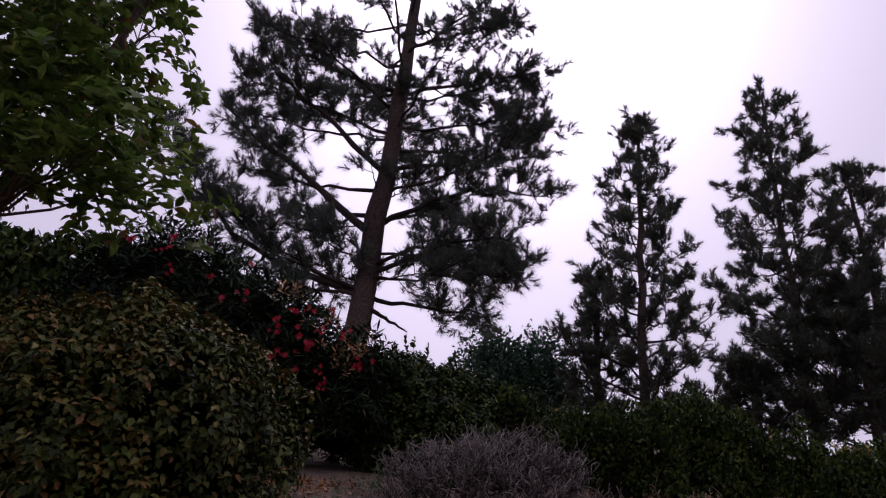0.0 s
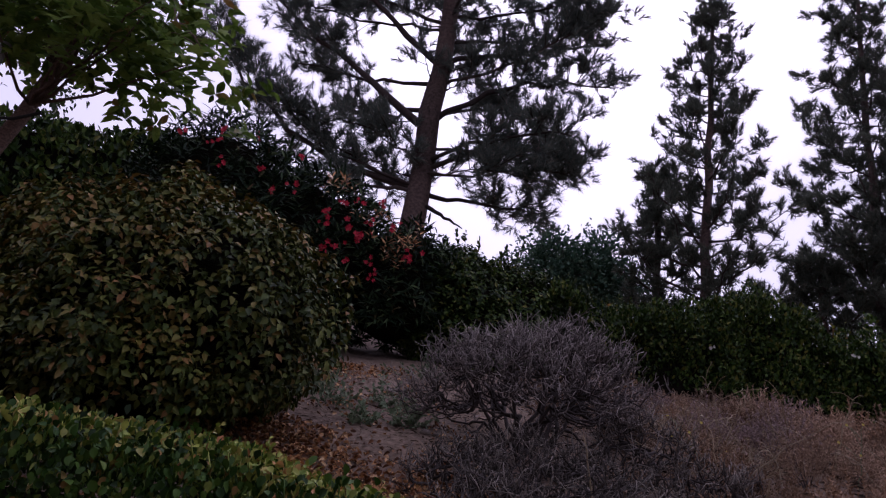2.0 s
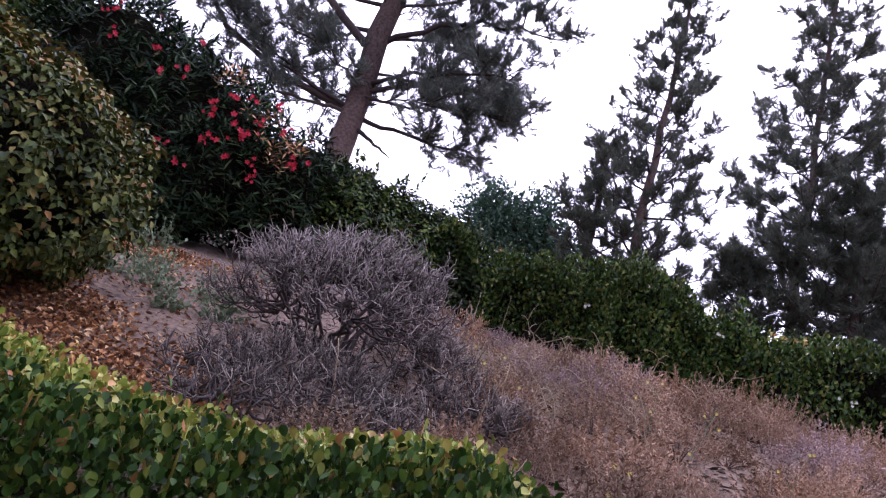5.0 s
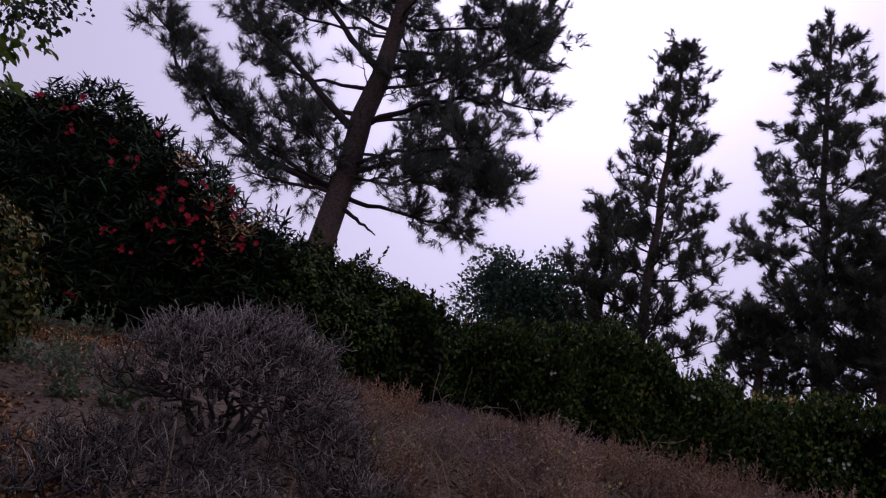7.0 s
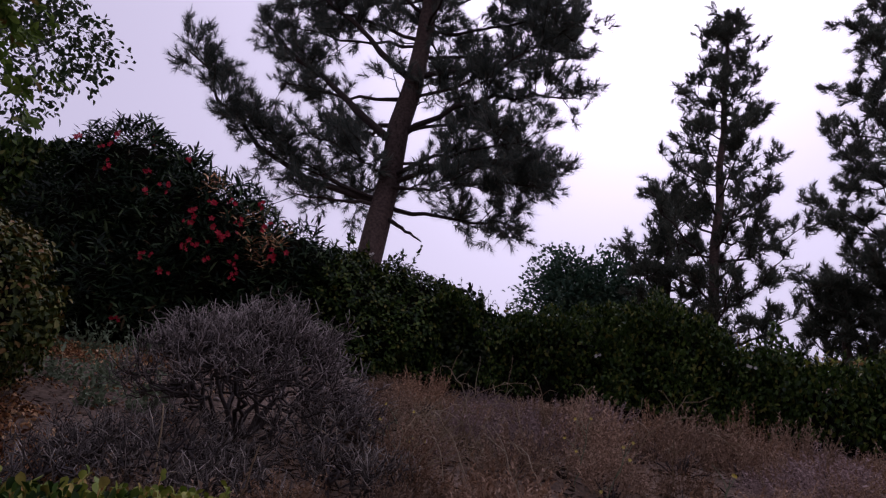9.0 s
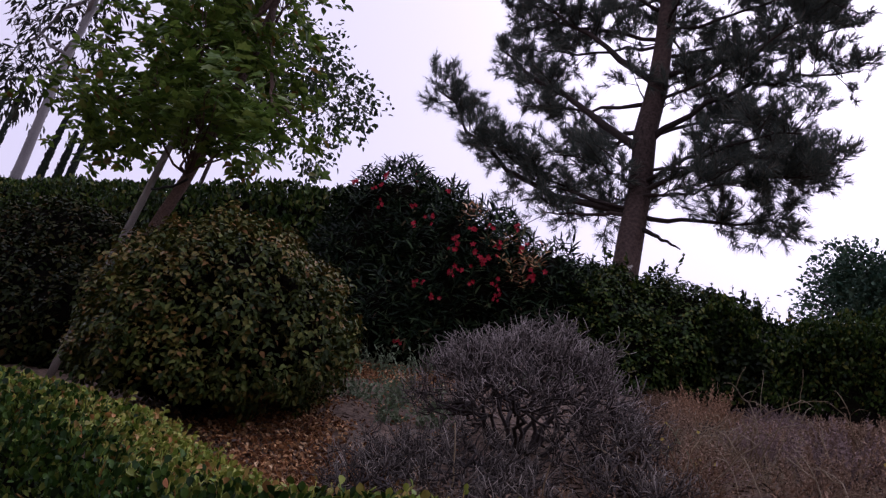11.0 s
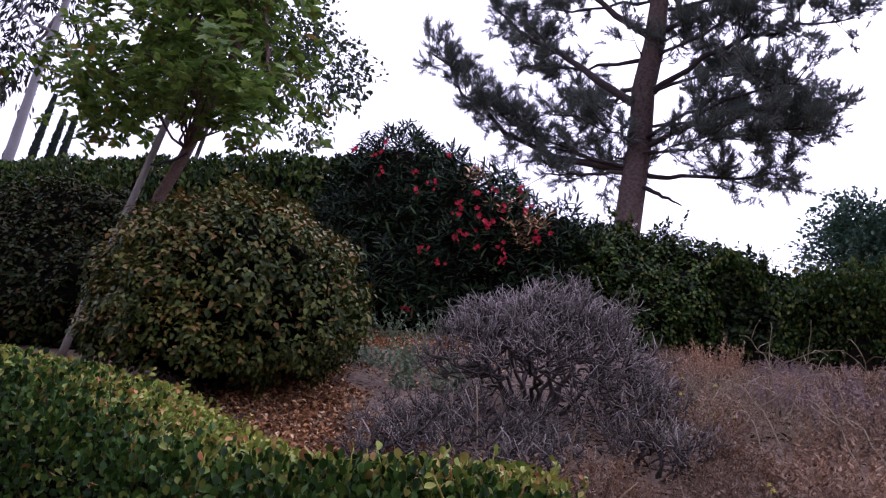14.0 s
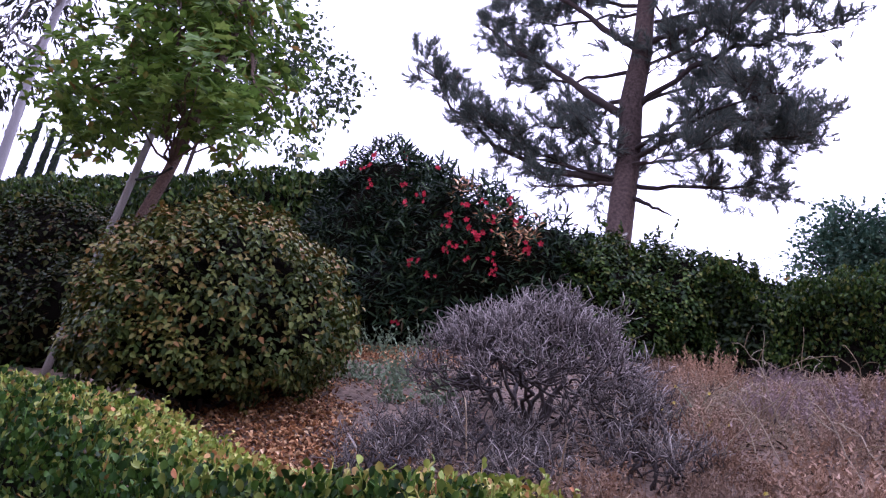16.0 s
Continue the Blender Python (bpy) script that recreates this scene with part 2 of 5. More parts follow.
def scatter(template, places, along, face, size):
    """Copies of a small template (x across, y along, z out) as one set of vertices and triangles."""
    tv, tf = template
    along = unit(along)
    side = unit(np.cross(along, face))
    out = np.cross(side, along)
    size = np.asarray(size, float).reshape(-1, 1, 1)
    v = (tv[None, :, 0:1] * side[:, None] + tv[None, :, 1:2] * along[:, None] + tv[None, :, 2:3] * out[:, None]) * size + places[:, None]
    f = tf[None] + (np.arange(len(places)) * len(tv))[:, None, None]
    return v.reshape(-1, 3), f.reshape(-1, 3)


def joined(pieces):
    vs, fs, n = [], [], 0
    for v, f in pieces:
        vs.append(v)
        fs.append(np.asarray(f) + n)
        n += len(v)
    return np.concatenate(vs), np.concatenate(fs)


def tube(points, radii, sides=6, rough=0.0):
    """A tapered branch along a polyline."""
    p = np.asarray(points, float)
    d = unit(np.gradient(p, axis=0))
    ref = np.array([0.31, 0.95, 0.05]) if abs(d[0, 2]) > 0.6 else np.array([0.05, 0.1, 0.99])
    a = unit(np.cross(d, ref))
    b = np.cross(d, a)
    ang = np.linspace(0, 2 * np.pi, sides, endpoint=False)
    r = np.asarray(radii, float)[:, None, None] * (1 + rough * rng.standard_normal((len(p), sides, 1)))
    v = p[:, None] + r * (np.cos(ang)[None, :, None] * a[:, None] + np.sin(ang)[None, :, None] * b[:, None])
    i, j = np.meshgrid(np.arange(len(p) - 1), np.arange(sides), indexing="ij")
    q, k = i * sides + j, i * sides + (j + 1) % sides
    f = np.concatenate([np.stack([q, k, k + sides], -1).reshape(-1, 3), np.stack([q, k + sides, q + sides], -1).reshape(-1, 3)])
    cap = [[0, s + 1, s] for s in range(1, sides - 1)]
    end = (len(p) - 1) * sides
    cap += [[end, end + s, end + s + 1] for s in range(1, sides - 1)]
    return v.reshape(-1, 3), np.concatenate([f, cap])


def bend(a, b, sag, n=9, jag=0.03):
    """A limb's line from a to b, bowed by sag at its middle, with small kinks."""
    t = np.linspace(0, 1, n)[:, None]
    a, b = np.asarray(a, float), np.asarray(b, float)
    line = a + (b - a) * t + np.asarray(sag, float) * 4 * t * (1 - t)
    kink = rng.standard_normal((n, 3)) * jag * np.linalg.norm(b - a)
    kink[0] = kink[-1] = 0
    return line + kink * 0.6


def outline(half, curl=0.06, tip=0.0):
    """A leaf from its half-widths along the midrib, folded a little there."""
    ys = np.linspace(0, 1, len(half))
    m = len(half) - 2
    left = [(-w, y, curl * w * 4 - tip * y * y) for w, y in zip(half[1:-1], ys[1:-1])]
    v = [(0, 0, 0), (0, 1, -tip)] + left + [(-x, y, z) for x, y, z in left]
    f = []
    for k in range(m):
        a, b = 2 + k, (3 + k if k < m - 1 else 1)
        f += [(0, b, a), (0, a + m, b + m if k < m - 1 else 1)]
    return np.array(v, float), np.array(f)


OVAL = outline([0, 0.27, 0.25, 0], 0.08, 0.12)
TEARDROP = outline([0, 0.31, 0.24, 0], 0.10, 0.22)
SPOON = outline([0, 0.14, 0.27, 0.26, 0], 0.10, 0.04)
ROUNDED = outline([0, 0.2, 0.32, 0.36, 0.29, 0], 0.10, 0.03)
LANCE = outline([0, 0.095, 0.085, 0], 0.05, 0.15)
GUMLEAF = outline([0, 0.14, 0.11, 0], 0.02, 0.25)
CRISP = outline([0, 0.25, 0.28, 0], 0.35, -0.3)


def lobed():
    """A broad leaf with five pointed lobes."""
    v, f = [(0, 0.3, 0.03)], []
    for k in range(11):
        a = radians(-150 + 30 * k)
        r = (0.34, 0.62)[k % 2] if 0 < k < 10 else 0.28
        r *= 1.1 if k == 5 else 1
        v.append((r * math.sin(a), 0.3 + r * math.cos(a), -0.12 * r))
    f = [(0, k + 1, k) for k in range(1, 11)] + [(0, 1, 11)]
    return np.array(v, float), np.array(f)


LOBED = lobed()
POINTED = outline([0, 0.17, 0.26, 0.19, 0], 0.10, 0.18)


def brush(count, width, seed):
    """A bottlebrush of pine needles round the end of a shoot that points along y."""
    r = np.random.default_rng(seed)
    v, f = [], []
    for k in range(count):
        at = r.uniform(0, 1)
        a, lean = r.uniform(0, 2 * np.pi), r.uniform(0.75, 1.25) - 0.65 * at
        d = np.array([math.sin(lean) * math.cos(a), math.cos(lean), math.sin(lean) * math.sin(a)])
        side = unit(np.cross(d, r.standard_normal(3))) * width
        foot = np.array([0, 0.5 * at, 0])
        v += [foot - side, foot + side, foot + d * r.uniform(0.4, 0.58)]
        f.append((3 * k, 3 * k + 1, 3 * k + 2))
    return np.array(v), np.array(f)


TUFTS = [brush(44, 0.016, n) for n in (1, 2, 3)]
FARTUFTS = [brush(28, 0.026, n) for n in (4, 5)]


def rand_dir(n):
    return unit(rng.standard_normal((n, 3)))


def lumps(p, scale, seed):
    """Smooth noise at points, about -1 to 1."""
    r = np.random.default_rng(seed)
    out = np.zeros(len(p))
    for k in range(5):
        d = unit(r.standard_normal(3)) * scale * (1.0 + 0.7 * k)
        out += np.sin(p @ d + r.uniform(0, 6.3)) / (1 + 0.5 * k)
    return out / 2.2


# ---- the hillside ----
GY = [-3000, -6, 1.0, 1.15, 1.6, 2.4, 3.6, 4.4, 6.5, 7.9, 12.6, 20, 24, 40, 90, 3000]
GZ = [0.22, 0.22, 0.25, 0.45, 0.98, 1.40, 1.86, 2.20, 2.98, 3.34, 5.2, 6.9, 7.2, 4.5, -1, -1]


def ground_z(x, y):
    x, y = np.broadcast_arrays(np.asarray(x, float), np.asarray(y, float))
    z = (np.interp(y, GY, GZ) + np.interp(y - 0.25, GY, GZ) + np.interp(y + 0.25, GY, GZ)) / 3
    flat = np.stack([x.ravel(), y.ravel(), 0 * x.ravel()], -1)
    rough = (0.035 * lumps(flat, 2.2, 5) + 0.014 * lumps(flat, 8.0, 6) + 0.008 * lumps(flat, 21.0, 8)).reshape(x.shape)
    ease = [np.clip(v, 0, 1) for v in ((x + 0.6) / 1.2, (x - 1.8) / 2.2, (y - 4.8) / 2.6, (11.5 - y) / 2.0)]
    ease = [v * v * (3 - 2 * v) for v in ease]
    z = z - (0.17 * ease[0] + 0.09 * ease[1]) * ease[2] * ease[3]
    return z + rough * np.clip((y - 1.2) * 2, 0, 1) * np.clip((60 - y) / 30, 0, 1)


gx = np.unique(np.concatenate([np.linspace(-3000, -60, 8), np.linspace(-60, -7, 30), np.linspace(-7, 9, 200), np.linspace(9, 60, 26), np.linspace(60, 3000, 8)]))
gy = np.unique(np.concatenate([np.linspace(-3000, -10, 6), np.linspace(-10, 1, 12), np.linspace(1, 8.5, 100), np.linspace(8.5, 40, 50), np.linspace(40, 3000, 14)]))
X, Y = np.meshgrid(gx, gy, indexing="ij")
gv = np.stack([X, Y, ground_z(X, Y)], -1).reshape(-1, 3)
i, j = np.meshgrid(np.arange(len(gx) - 1), np.arange(len(gy) - 1), indexing="ij")
q = (i * len(gy) + j).ravel()
gf = np.concatenate([np.stack([q, q + len(gy), q + len(gy) + 1], -1), np.stack([q, q + len(gy) + 1, q + 1], -1)])
ground_mesh = tri_mesh("ground", gv, gf, True)
ground_mesh.materials.append(M_SOIL)
ground = tagged(new("ground", ground_mesh), "sloping bare brown soil hillside with leaf litter", "ground", "", "structure")


# ---- plain wall added out of view to block sky light behind the camera ----
M_WALL = material("stucco", [(0, (0.2, 0.17, 0.14)), (1, (0.24, 0.2, 0.17))], 0.9, 0, 14, 0.4, 0.2, 0.12)
bm = bmesh.new()
bmesh.ops.create_cube(bm, size=1.0, matrix=Matrix.Translation((0, -5.2, 3.6)) @ Matrix.Diagonal((46, 0.3, 7.4, 1)))
wall_mesh = bpy.data.meshes.new("wall_south")
bm.to_mesh(wall_mesh)
bm.free()
wall_mesh.materials.append(M_WALL)
tagged(new("wall_south", wall_mesh), "plain brown unseen wall added to block sky behind the camera", "wall", "", "structure")


# ---- bushes and hedges ----
def blob_points(blobs, n, seed, deep=0.22, bumps=0.12, freq=3.0):
    """Points near the skin of a union of ellipsoids, with their outward directions."""
    vol = np.array([b[3] * b[4] + b[4] * b[5] + b[3] * b[5] for b in blobs])
    ps, ds = [], []
    for b, share in zip(blobs, vol / vol.sum()):
        d = rand_dir(int(n * share * 1.35))
        d = d[d[:, 2] > -0.75]
        c, r = np.array(b[:3]), np.array(b[3:6])
        tier = lumps((d * r + c) * np.array([1, 1, 1.8]), 15.0, seed + 4)
        skin = 1 + bumps * lumps(d * r + c, freq, seed) + 0.06 * tier - deep * rng.random(len(d)) ** 1.6
        p = c + d * r * skin[:, None]
        keep = (tier > -0.45) | (rng.random(len(p)) < 0.5)
        for o in blobs:
            if o is not b:
                keep &= (((p - np.array(o[:3])) / (np.array(o[3:6]) * (0.86))) ** 2).sum(1) > 1
        ps.append(p[keep])
        ds.append(unit(d / r)[keep])
    return np.concatenate(ps), np.concatenate(ds)


def core_mesh(name, blobs, shrink, seed, bumps=0.12, freq=3.0):
    """Closed, lumpy near-black bodies in a bush, standing in for shade behind its leaves."""
    pieces = []
    for b in blobs:
        bm = bmesh.new()
        bmesh.ops.create_icosphere(bm, subdivisions=4, radius=1)
        d = np.array([v.co[:] for v in bm.verts])
        f = np.array([[v.index for v in face.verts] for face in bm.faces])
        bm.free()
        c, r = np.array(b[:3]), np.array(b[3:6])
        skin = shrink * (1 + bumps * lumps(d * r + c, freq, seed) + 0.05 * lumps(d * r + c, freq * 4, seed + 1))
        pieces.append((c + d * r * skin[:, None], f))
    return tri_mesh(name, *joined(pieces), True)


def leaf_turn(d, up=0.3, loose=0.8, hang=0.0):
    """How leaves lie on a bush: they point outwards and up, or hang, with their faces to the sky."""
    n = len(d)
    along = d + np.array([0, 0, up - hang]) + loose * rng.standard_normal((n, 3)) * 0.6
    face = d * 0.5 + np.array([0, 0, 1.3]) + 0.5 * rng.standard_normal((n, 3))
    return along, face


def leaf_lie(d, droop=0.35, loose=0.6):
    """Leaves that lie over a bush like scales, facing out and up, their tips drooping."""
    n = len(d)
    flat = np.cross(d, rand_dir(n))
    along = unit(flat) * 0.7 + d * np.array([0.7, 0.7, 0.2]) + np.array([0, 0, -droop]) + loose * 0.4 * rng.standard_normal((n, 3))
    face = d * np.array([0.6, 0.6, 0.4]) + np.array([0, 0, 0.75]) + 0.3 * rng.standard_normal((n, 3))
    return along, face


def leaf_stand(d):
    """Leaves that stand up on a clipped face, showing it their flat sides."""
    n = len(d)
    along = d * 0.45 + np.array([0, 0, 0.7]) + 0.45 * rng.standard_normal((n, 3))
    face = d * 0.9 + np.array([0, 0, 0.35]) + 0.55 * rng.standard_normal((n, 3))
    return along, face


def shoots(places, n_leaf, length, template, size, spread=0.5):
    """Upright sprigs with leaves along them."""
    ps, al, fa, sz, stems = [], [], [], [], []
    for p in places:
        d = unit(np.array([0, 0, 1.0]) + spread * rng.standard_normal(3) * 0.6)
        ln = length * rng.uniform(0.5, 1.1)
        stems.append(tube([p - d * 0.08, p + d * ln * 0.5, p + d * ln], [0.004, 0.003, 0.002], 3))
        t = np.linspace(0.1, 1, n_leaf)
        ps.append(p + d * t[:, None] * ln)
        a = rng.standard_normal((n_leaf, 3)) * 0.7 + d * 0.8
        al.append(a)
        fa.append(np.array([0, 0, 1.0]) + rng.standard_normal((n_leaf, 3)) * 0.6)
        sz.append(size * rng.uniform(0.6, 1.05, n_leaf))
    return joined([scatter(template, np.concatenate(ps), np.concatenate(al), np.concatenate(fa), np.concatenate(sz))] + stems)


def single_leaves(parent, name, template, mat, places, along, face, size):
    """Leaves near enough to be told apart: one object each, on one mesh."""
    me = tri_mesh(name, *template)
    me.materials.append(mat)
    along = unit(np.asarray(along))
    side = unit(np.cross(along, face))
    out = np.cross(side, along)
    for p, s, a, o, z in zip(places, side, along, out, size):
        m = Matrix(((s[0] * z, a[0] * z, o[0] * z, p[0]), (s[1] * z, a[1] * z, o[1] * z, p[1]), (s[2] * z, a[2] * z, o[2] * z, p[2]), (0, 0, 0, 1)))
        part(name, me, mat, parent, at=m)


def box_points(x0, x1, y0, y1, bottom, top, n, wobble, seed):
    """Points on the faces of a clipped hedge that follows the slope, with outward directions."""
    u, s = rng.random(n), rng.random(n)
    x = x0 + (x1 - x0) * u
    tz = top(x)
    bz = bottom(x)
    hgt, dep = tz - bz, np.full(n, y1 - y0)
    which = rng.random(n) * (hgt * 1.25 + dep)
    front, back = which < hgt, which > hgt + dep
    roof = ~front & ~back
    y = np.where(front, y0, np.where(back, y1, y0 + (y1 - y0) * s))
    z = np.where(roof, tz, bz + hgt * s)
    d = np.stack([np.zeros(n), np.where(front, -1.0, np.where(back, 1.0, 0)), roof * 1.0], -1)
    p = np.stack([x, y, z], -1)
    edge = np.clip((np.abs(z - tz) < 0.12) * 1.0, 0, 1)
    d = unit(d + edge[:, None] * np.array([0, 0, 0.6]) * (~roof)[:, None])
    rounding = np.clip(1 - (tz - z) / 0.25, 0, 1) ** 2 * 0.14
    p[:, 1] += np.where(front, rounding, np.where(back, -rounding, 0))
    near_edge = np.minimum(y - y0, y1 - y) / 0.22
    p[:, 2] -= np.where(roof, np.clip(1 - near_edge, 0, 1) ** 2 * 0.12, 0)
    p += d * (wobble * lumps(p, 3.0, seed) + 0.45 * wobble * lumps(p, 9.0, seed + 3) - rng.random(n) ** 1.4 * 0.24)[:, None]
    return p, d


# Near-black body inside a clipped hedge; its colour gives the shade between leaves.
def box_core(name, x0, x1, y0, y1, bottom, top, wobble, seed, inset=0.15):
    xs = np.linspace(x0 + 0.08, x1 - 0.08, max(8, int((x1 - x0) * 9)))
    prof = np.array([(0, 0.0), (0, 0.25), (0, 0.5), (0, 0.75), (0.1, 0.93), (0.3, 1), (0.7, 1), (0.9, 0.93), (1, 0.75), (1, 0.5), (1, 0.0)])
    yy, zz = y0 + inset + (y1 - y0 - 2 * inset) * prof[:, 0], prof[:, 1]
    v = np.stack([np.repeat(xs, len(prof)), np.tile(yy, len(xs)), (bottom(xs)[:, None] - 0.1 + (top(xs) - inset - bottom(xs) + 0.1)[:, None] * zz).ravel()], -1)
    v[:, 1] += wobble * lumps(v, 3.0, seed) * np.where(v[:, 1] < (y0 + y1) / 2, -1, 1)
    v[:, 2] += 0.6 * wobble * lumps(v, 3.0, seed)
    m = len(prof)
    i, j = np.meshgrid(np.arange(len(xs) - 1), np.arange(m - 1), indexing="ij")
    q = (i * m + j).ravel()
    f = np.concatenate([np.stack([q, q + m, q + m + 1], -1), np.stack([q, q + m + 1, q + 1], -1)])
    ends = [[0, k, k + 1] for k in range(1, m - 1)] + [[len(v) - m, len(v) - m + k + 1, len(v) - m + k] for k in range(1, m - 1)]
    return tri_mesh(name, v, np.concatenate([f, ends]), True)


def clipped_hedge(name, label, x0, x1, y0, y1, top, n, template, size, mat, seed, wobble=0.06, sprigs=0, sprig_len=0.15, tips=0, category="hedge", low=0.0, single=0, inset=0.2):
    def bottom(x):
        return ground_z(x, np.full(np.shape(x), (y0 + y1) / 2)) + low
    h = thing(name, ((x0 + x1) / 2, (y0 + y1) / 2, float(ground_z((x0 + x1) / 2, (y0 + y1) / 2))), label, category)
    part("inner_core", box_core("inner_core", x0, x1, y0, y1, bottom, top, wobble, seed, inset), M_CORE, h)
    p, d = box_points(x0, x1, y0, y1, bottom, top, n, wobble, seed)
    m = int(n * (y1 - y0) / (x1 - x0) * 0.55)
    side = np.where(rng.random(m) < 0.5, -1.0, 1.0)
    ex, ey, ez = np.where(side < 0, x0, x1), rng.uniform(y0 + 0.05, y1 - 0.05, m), rng.random(m)
    ends = np.stack([ex - side * rng.random(m) ** 1.4 * 0.12, ey, bottom(ex) + (top(ex) - bottom(ex)) * ez], -1)
    p, d = np.concatenate([p, ends]), np.concatenate([d, np.stack([side, 0 * ex, 0 * ex], -1)])
    along, face = leaf_stand(d)
    part("foliage", tri_mesh("foliage", *scatter(template, p, along, face, size * rng.uniform(0.6, 1.15, len(p)))), mat, h)
    for count, sort, ln in ((sprigs, mat, sprig_len), (tips, M_TIP, 0.07)):
        if count:
            x = rng.uniform(x0 + 0.1, x1 - 0.1, count)
            y = y0 + 0.05 + (y1 - y0 - 0.1) * rng.random(count) ** (0.5 if sort is mat else 0.42)
            z = top(x) - (0.05 if sort is mat else 0.03)
            part("shoot_growth" if sort is mat else "new_growth", tri_mesh("shoot_growth", *shoots(np.stack([x, y, z], -1), 8 if sort is mat else 5, ln, template, size * (0.85 if sort is mat else 1.1))), sort, h)
    if single:
        p, d = box_points(x0, x1, y0, y1, bottom, top, single * 8, wobble, seed)
        keep = (p[:, 1] < (y0 + y1) / 2) & (p[:, 2] > top(p[:, 0]) - 0.4) & (p[:, 0] > -1.6)
        p, d = p[keep][:single], d[keep][:single]
        along, face = leaf_stand(d)
        single_leaves(h, "leaf", template, mat, p + d * 0.05, along, face, size * rng.uniform(0.75, 1.15, len(p)))
    return h


def steps(xs, zs, uneven=0.0):
    def top(x):
        x = np.asarray(x, float)
        return np.interp(x, xs, zs) + uneven * (np.sin(5.1 * x + 1) + 0.7 * np.sin(11.7 * x) + 0.5 * np.sin(23.0 * x + 2))
    return top


# clipped hedge along the foot of the bank
front_top = steps([-4, -1.7, -1.0, -0.7, -0.4, -0.15, 0.3, 0.6, 0.85, 1.1], [1.98, 1.97, 1.94, 1.87, 1.82, 1.79, 1.79, 1.87, 1.91, 1.86])
front_hedge = clipped_hedge("front_hedge", "clipped low hedge of rounded glossy green and yellow leaves", -4.2, 1.1, 1.95, 2.92, front_top, 28000, ROUNDED, 0.030, M_HEDGE, 11, 0.07, 420, 0.08, 2700, single=290, inset=0.24)
tall = np.array([(0.93, 2.8, 1.92), (1.02, 2.82, 1.9), (0.7, 2.8, 1.88), (-0.95, 2.8, 1.96), (-1.2, 2.75, 1.98), (-0.55, 2.8, 1.86)])
part("new_growth", tri_mesh("new_growth", *shoots(tall, 7, 0.12, ROUNDED, 0.03)), M_TIP, front_hedge, "yellowish orange young shoots")

# long hedge across the top of the slope
back_top = steps([-1.6, -0.4, 0.3, 1.1, 1.75, 2.3, 2.75, 3.2, 3.7, 4.3, 5.1, 6, 9, 13], [4.9, 4.82, 4.58, 4.36, 4.33, 4.45, 4.55, 4.55, 4.27, 4.22, 4.32, 4.4, 4.4, 4.4], 0.035)
clipped_hedge("hedge_shrub", "glossy green hedge shrub with a few yellow shoots", 0.35, 2.5, 7.9, 9.0, back_top, 14000, OVAL, 0.055, M_BACK, 23, 0.24, 190, 0.2, 25)
clipped_hedge("hedge_shrub", "glossy green hedge shrub with orange-yellow new growth on top", 2.2, 4.15, 7.95, 9.0, back_top, 14000, OVAL, 0.055, M_BACK, 25, 0.24, 170, 0.2, 170)
clipped_hedge("hedge_shrub", "long clipped green hedge with yellowish top shoots", 3.85, 13.0, 7.88, 9.0, back_top, 32000, OVAL, 0.064, M_BACK, 27, 0.22, 500, 0.18, 650)

# tall clipped hedge on the other side of the oleander
left_top = steps([-26, -17.5, -14.7, -12.4, -9.8, -8.3, -6.8, -4], [7.15, 6.93, 6.82, 6.66, 6.55, 6.5, 6.4, 6.2])
clipped_hedge("tall_hedge", "tall flat-topped clipped green hedge behind the young tree", -26, -4.2, 8.5, 9.6, left_top, 30000, OVAL, 0.135, M_BACK, 31, 0.08, 150, 0.15, 0)


# rounded bush with broad leaves
def whorls(template, p, d, size, count=6, up=0.7, droop=0.25, ahead=0.1):
    """Sprays of leaves, each spread flat round the end of a shoot."""
    axis = np.repeat(unit(d * 0.75 + np.array([0, 0, up]) + 0.25 * rng.standard_normal(d.shape)), count, 0)
    ang = np.tile(np.arange(count) * 2.4, len(p))[:, None] + np.repeat(rng.uniform(0, 6.3, (len(p), 1)), count, 0)
    a1 = unit(np.cross(axis, np.array([0.2, 0.9, 0.3])))
    a2 = np.cross(axis, a1)
    ring = np.cos(ang) * a1 + np.sin(ang) * a2
    step = np.tile(np.linspace(-0.7, 0.3, count), len(p))[:, None]
    places = np.repeat(p, count, 0) + axis * step * size + ring * size * 0.1
    along = ring + axis * (ahead + 0.5 * step) + np.array([0, 0, -droop]) + 0.2 * rng.standard_normal(axis.shape)
    return scatter(template, places, along, axis + 0.25 * rng.standard_normal(axis.shape), size * rng.uniform(0.65, 1.15, len(axis)))


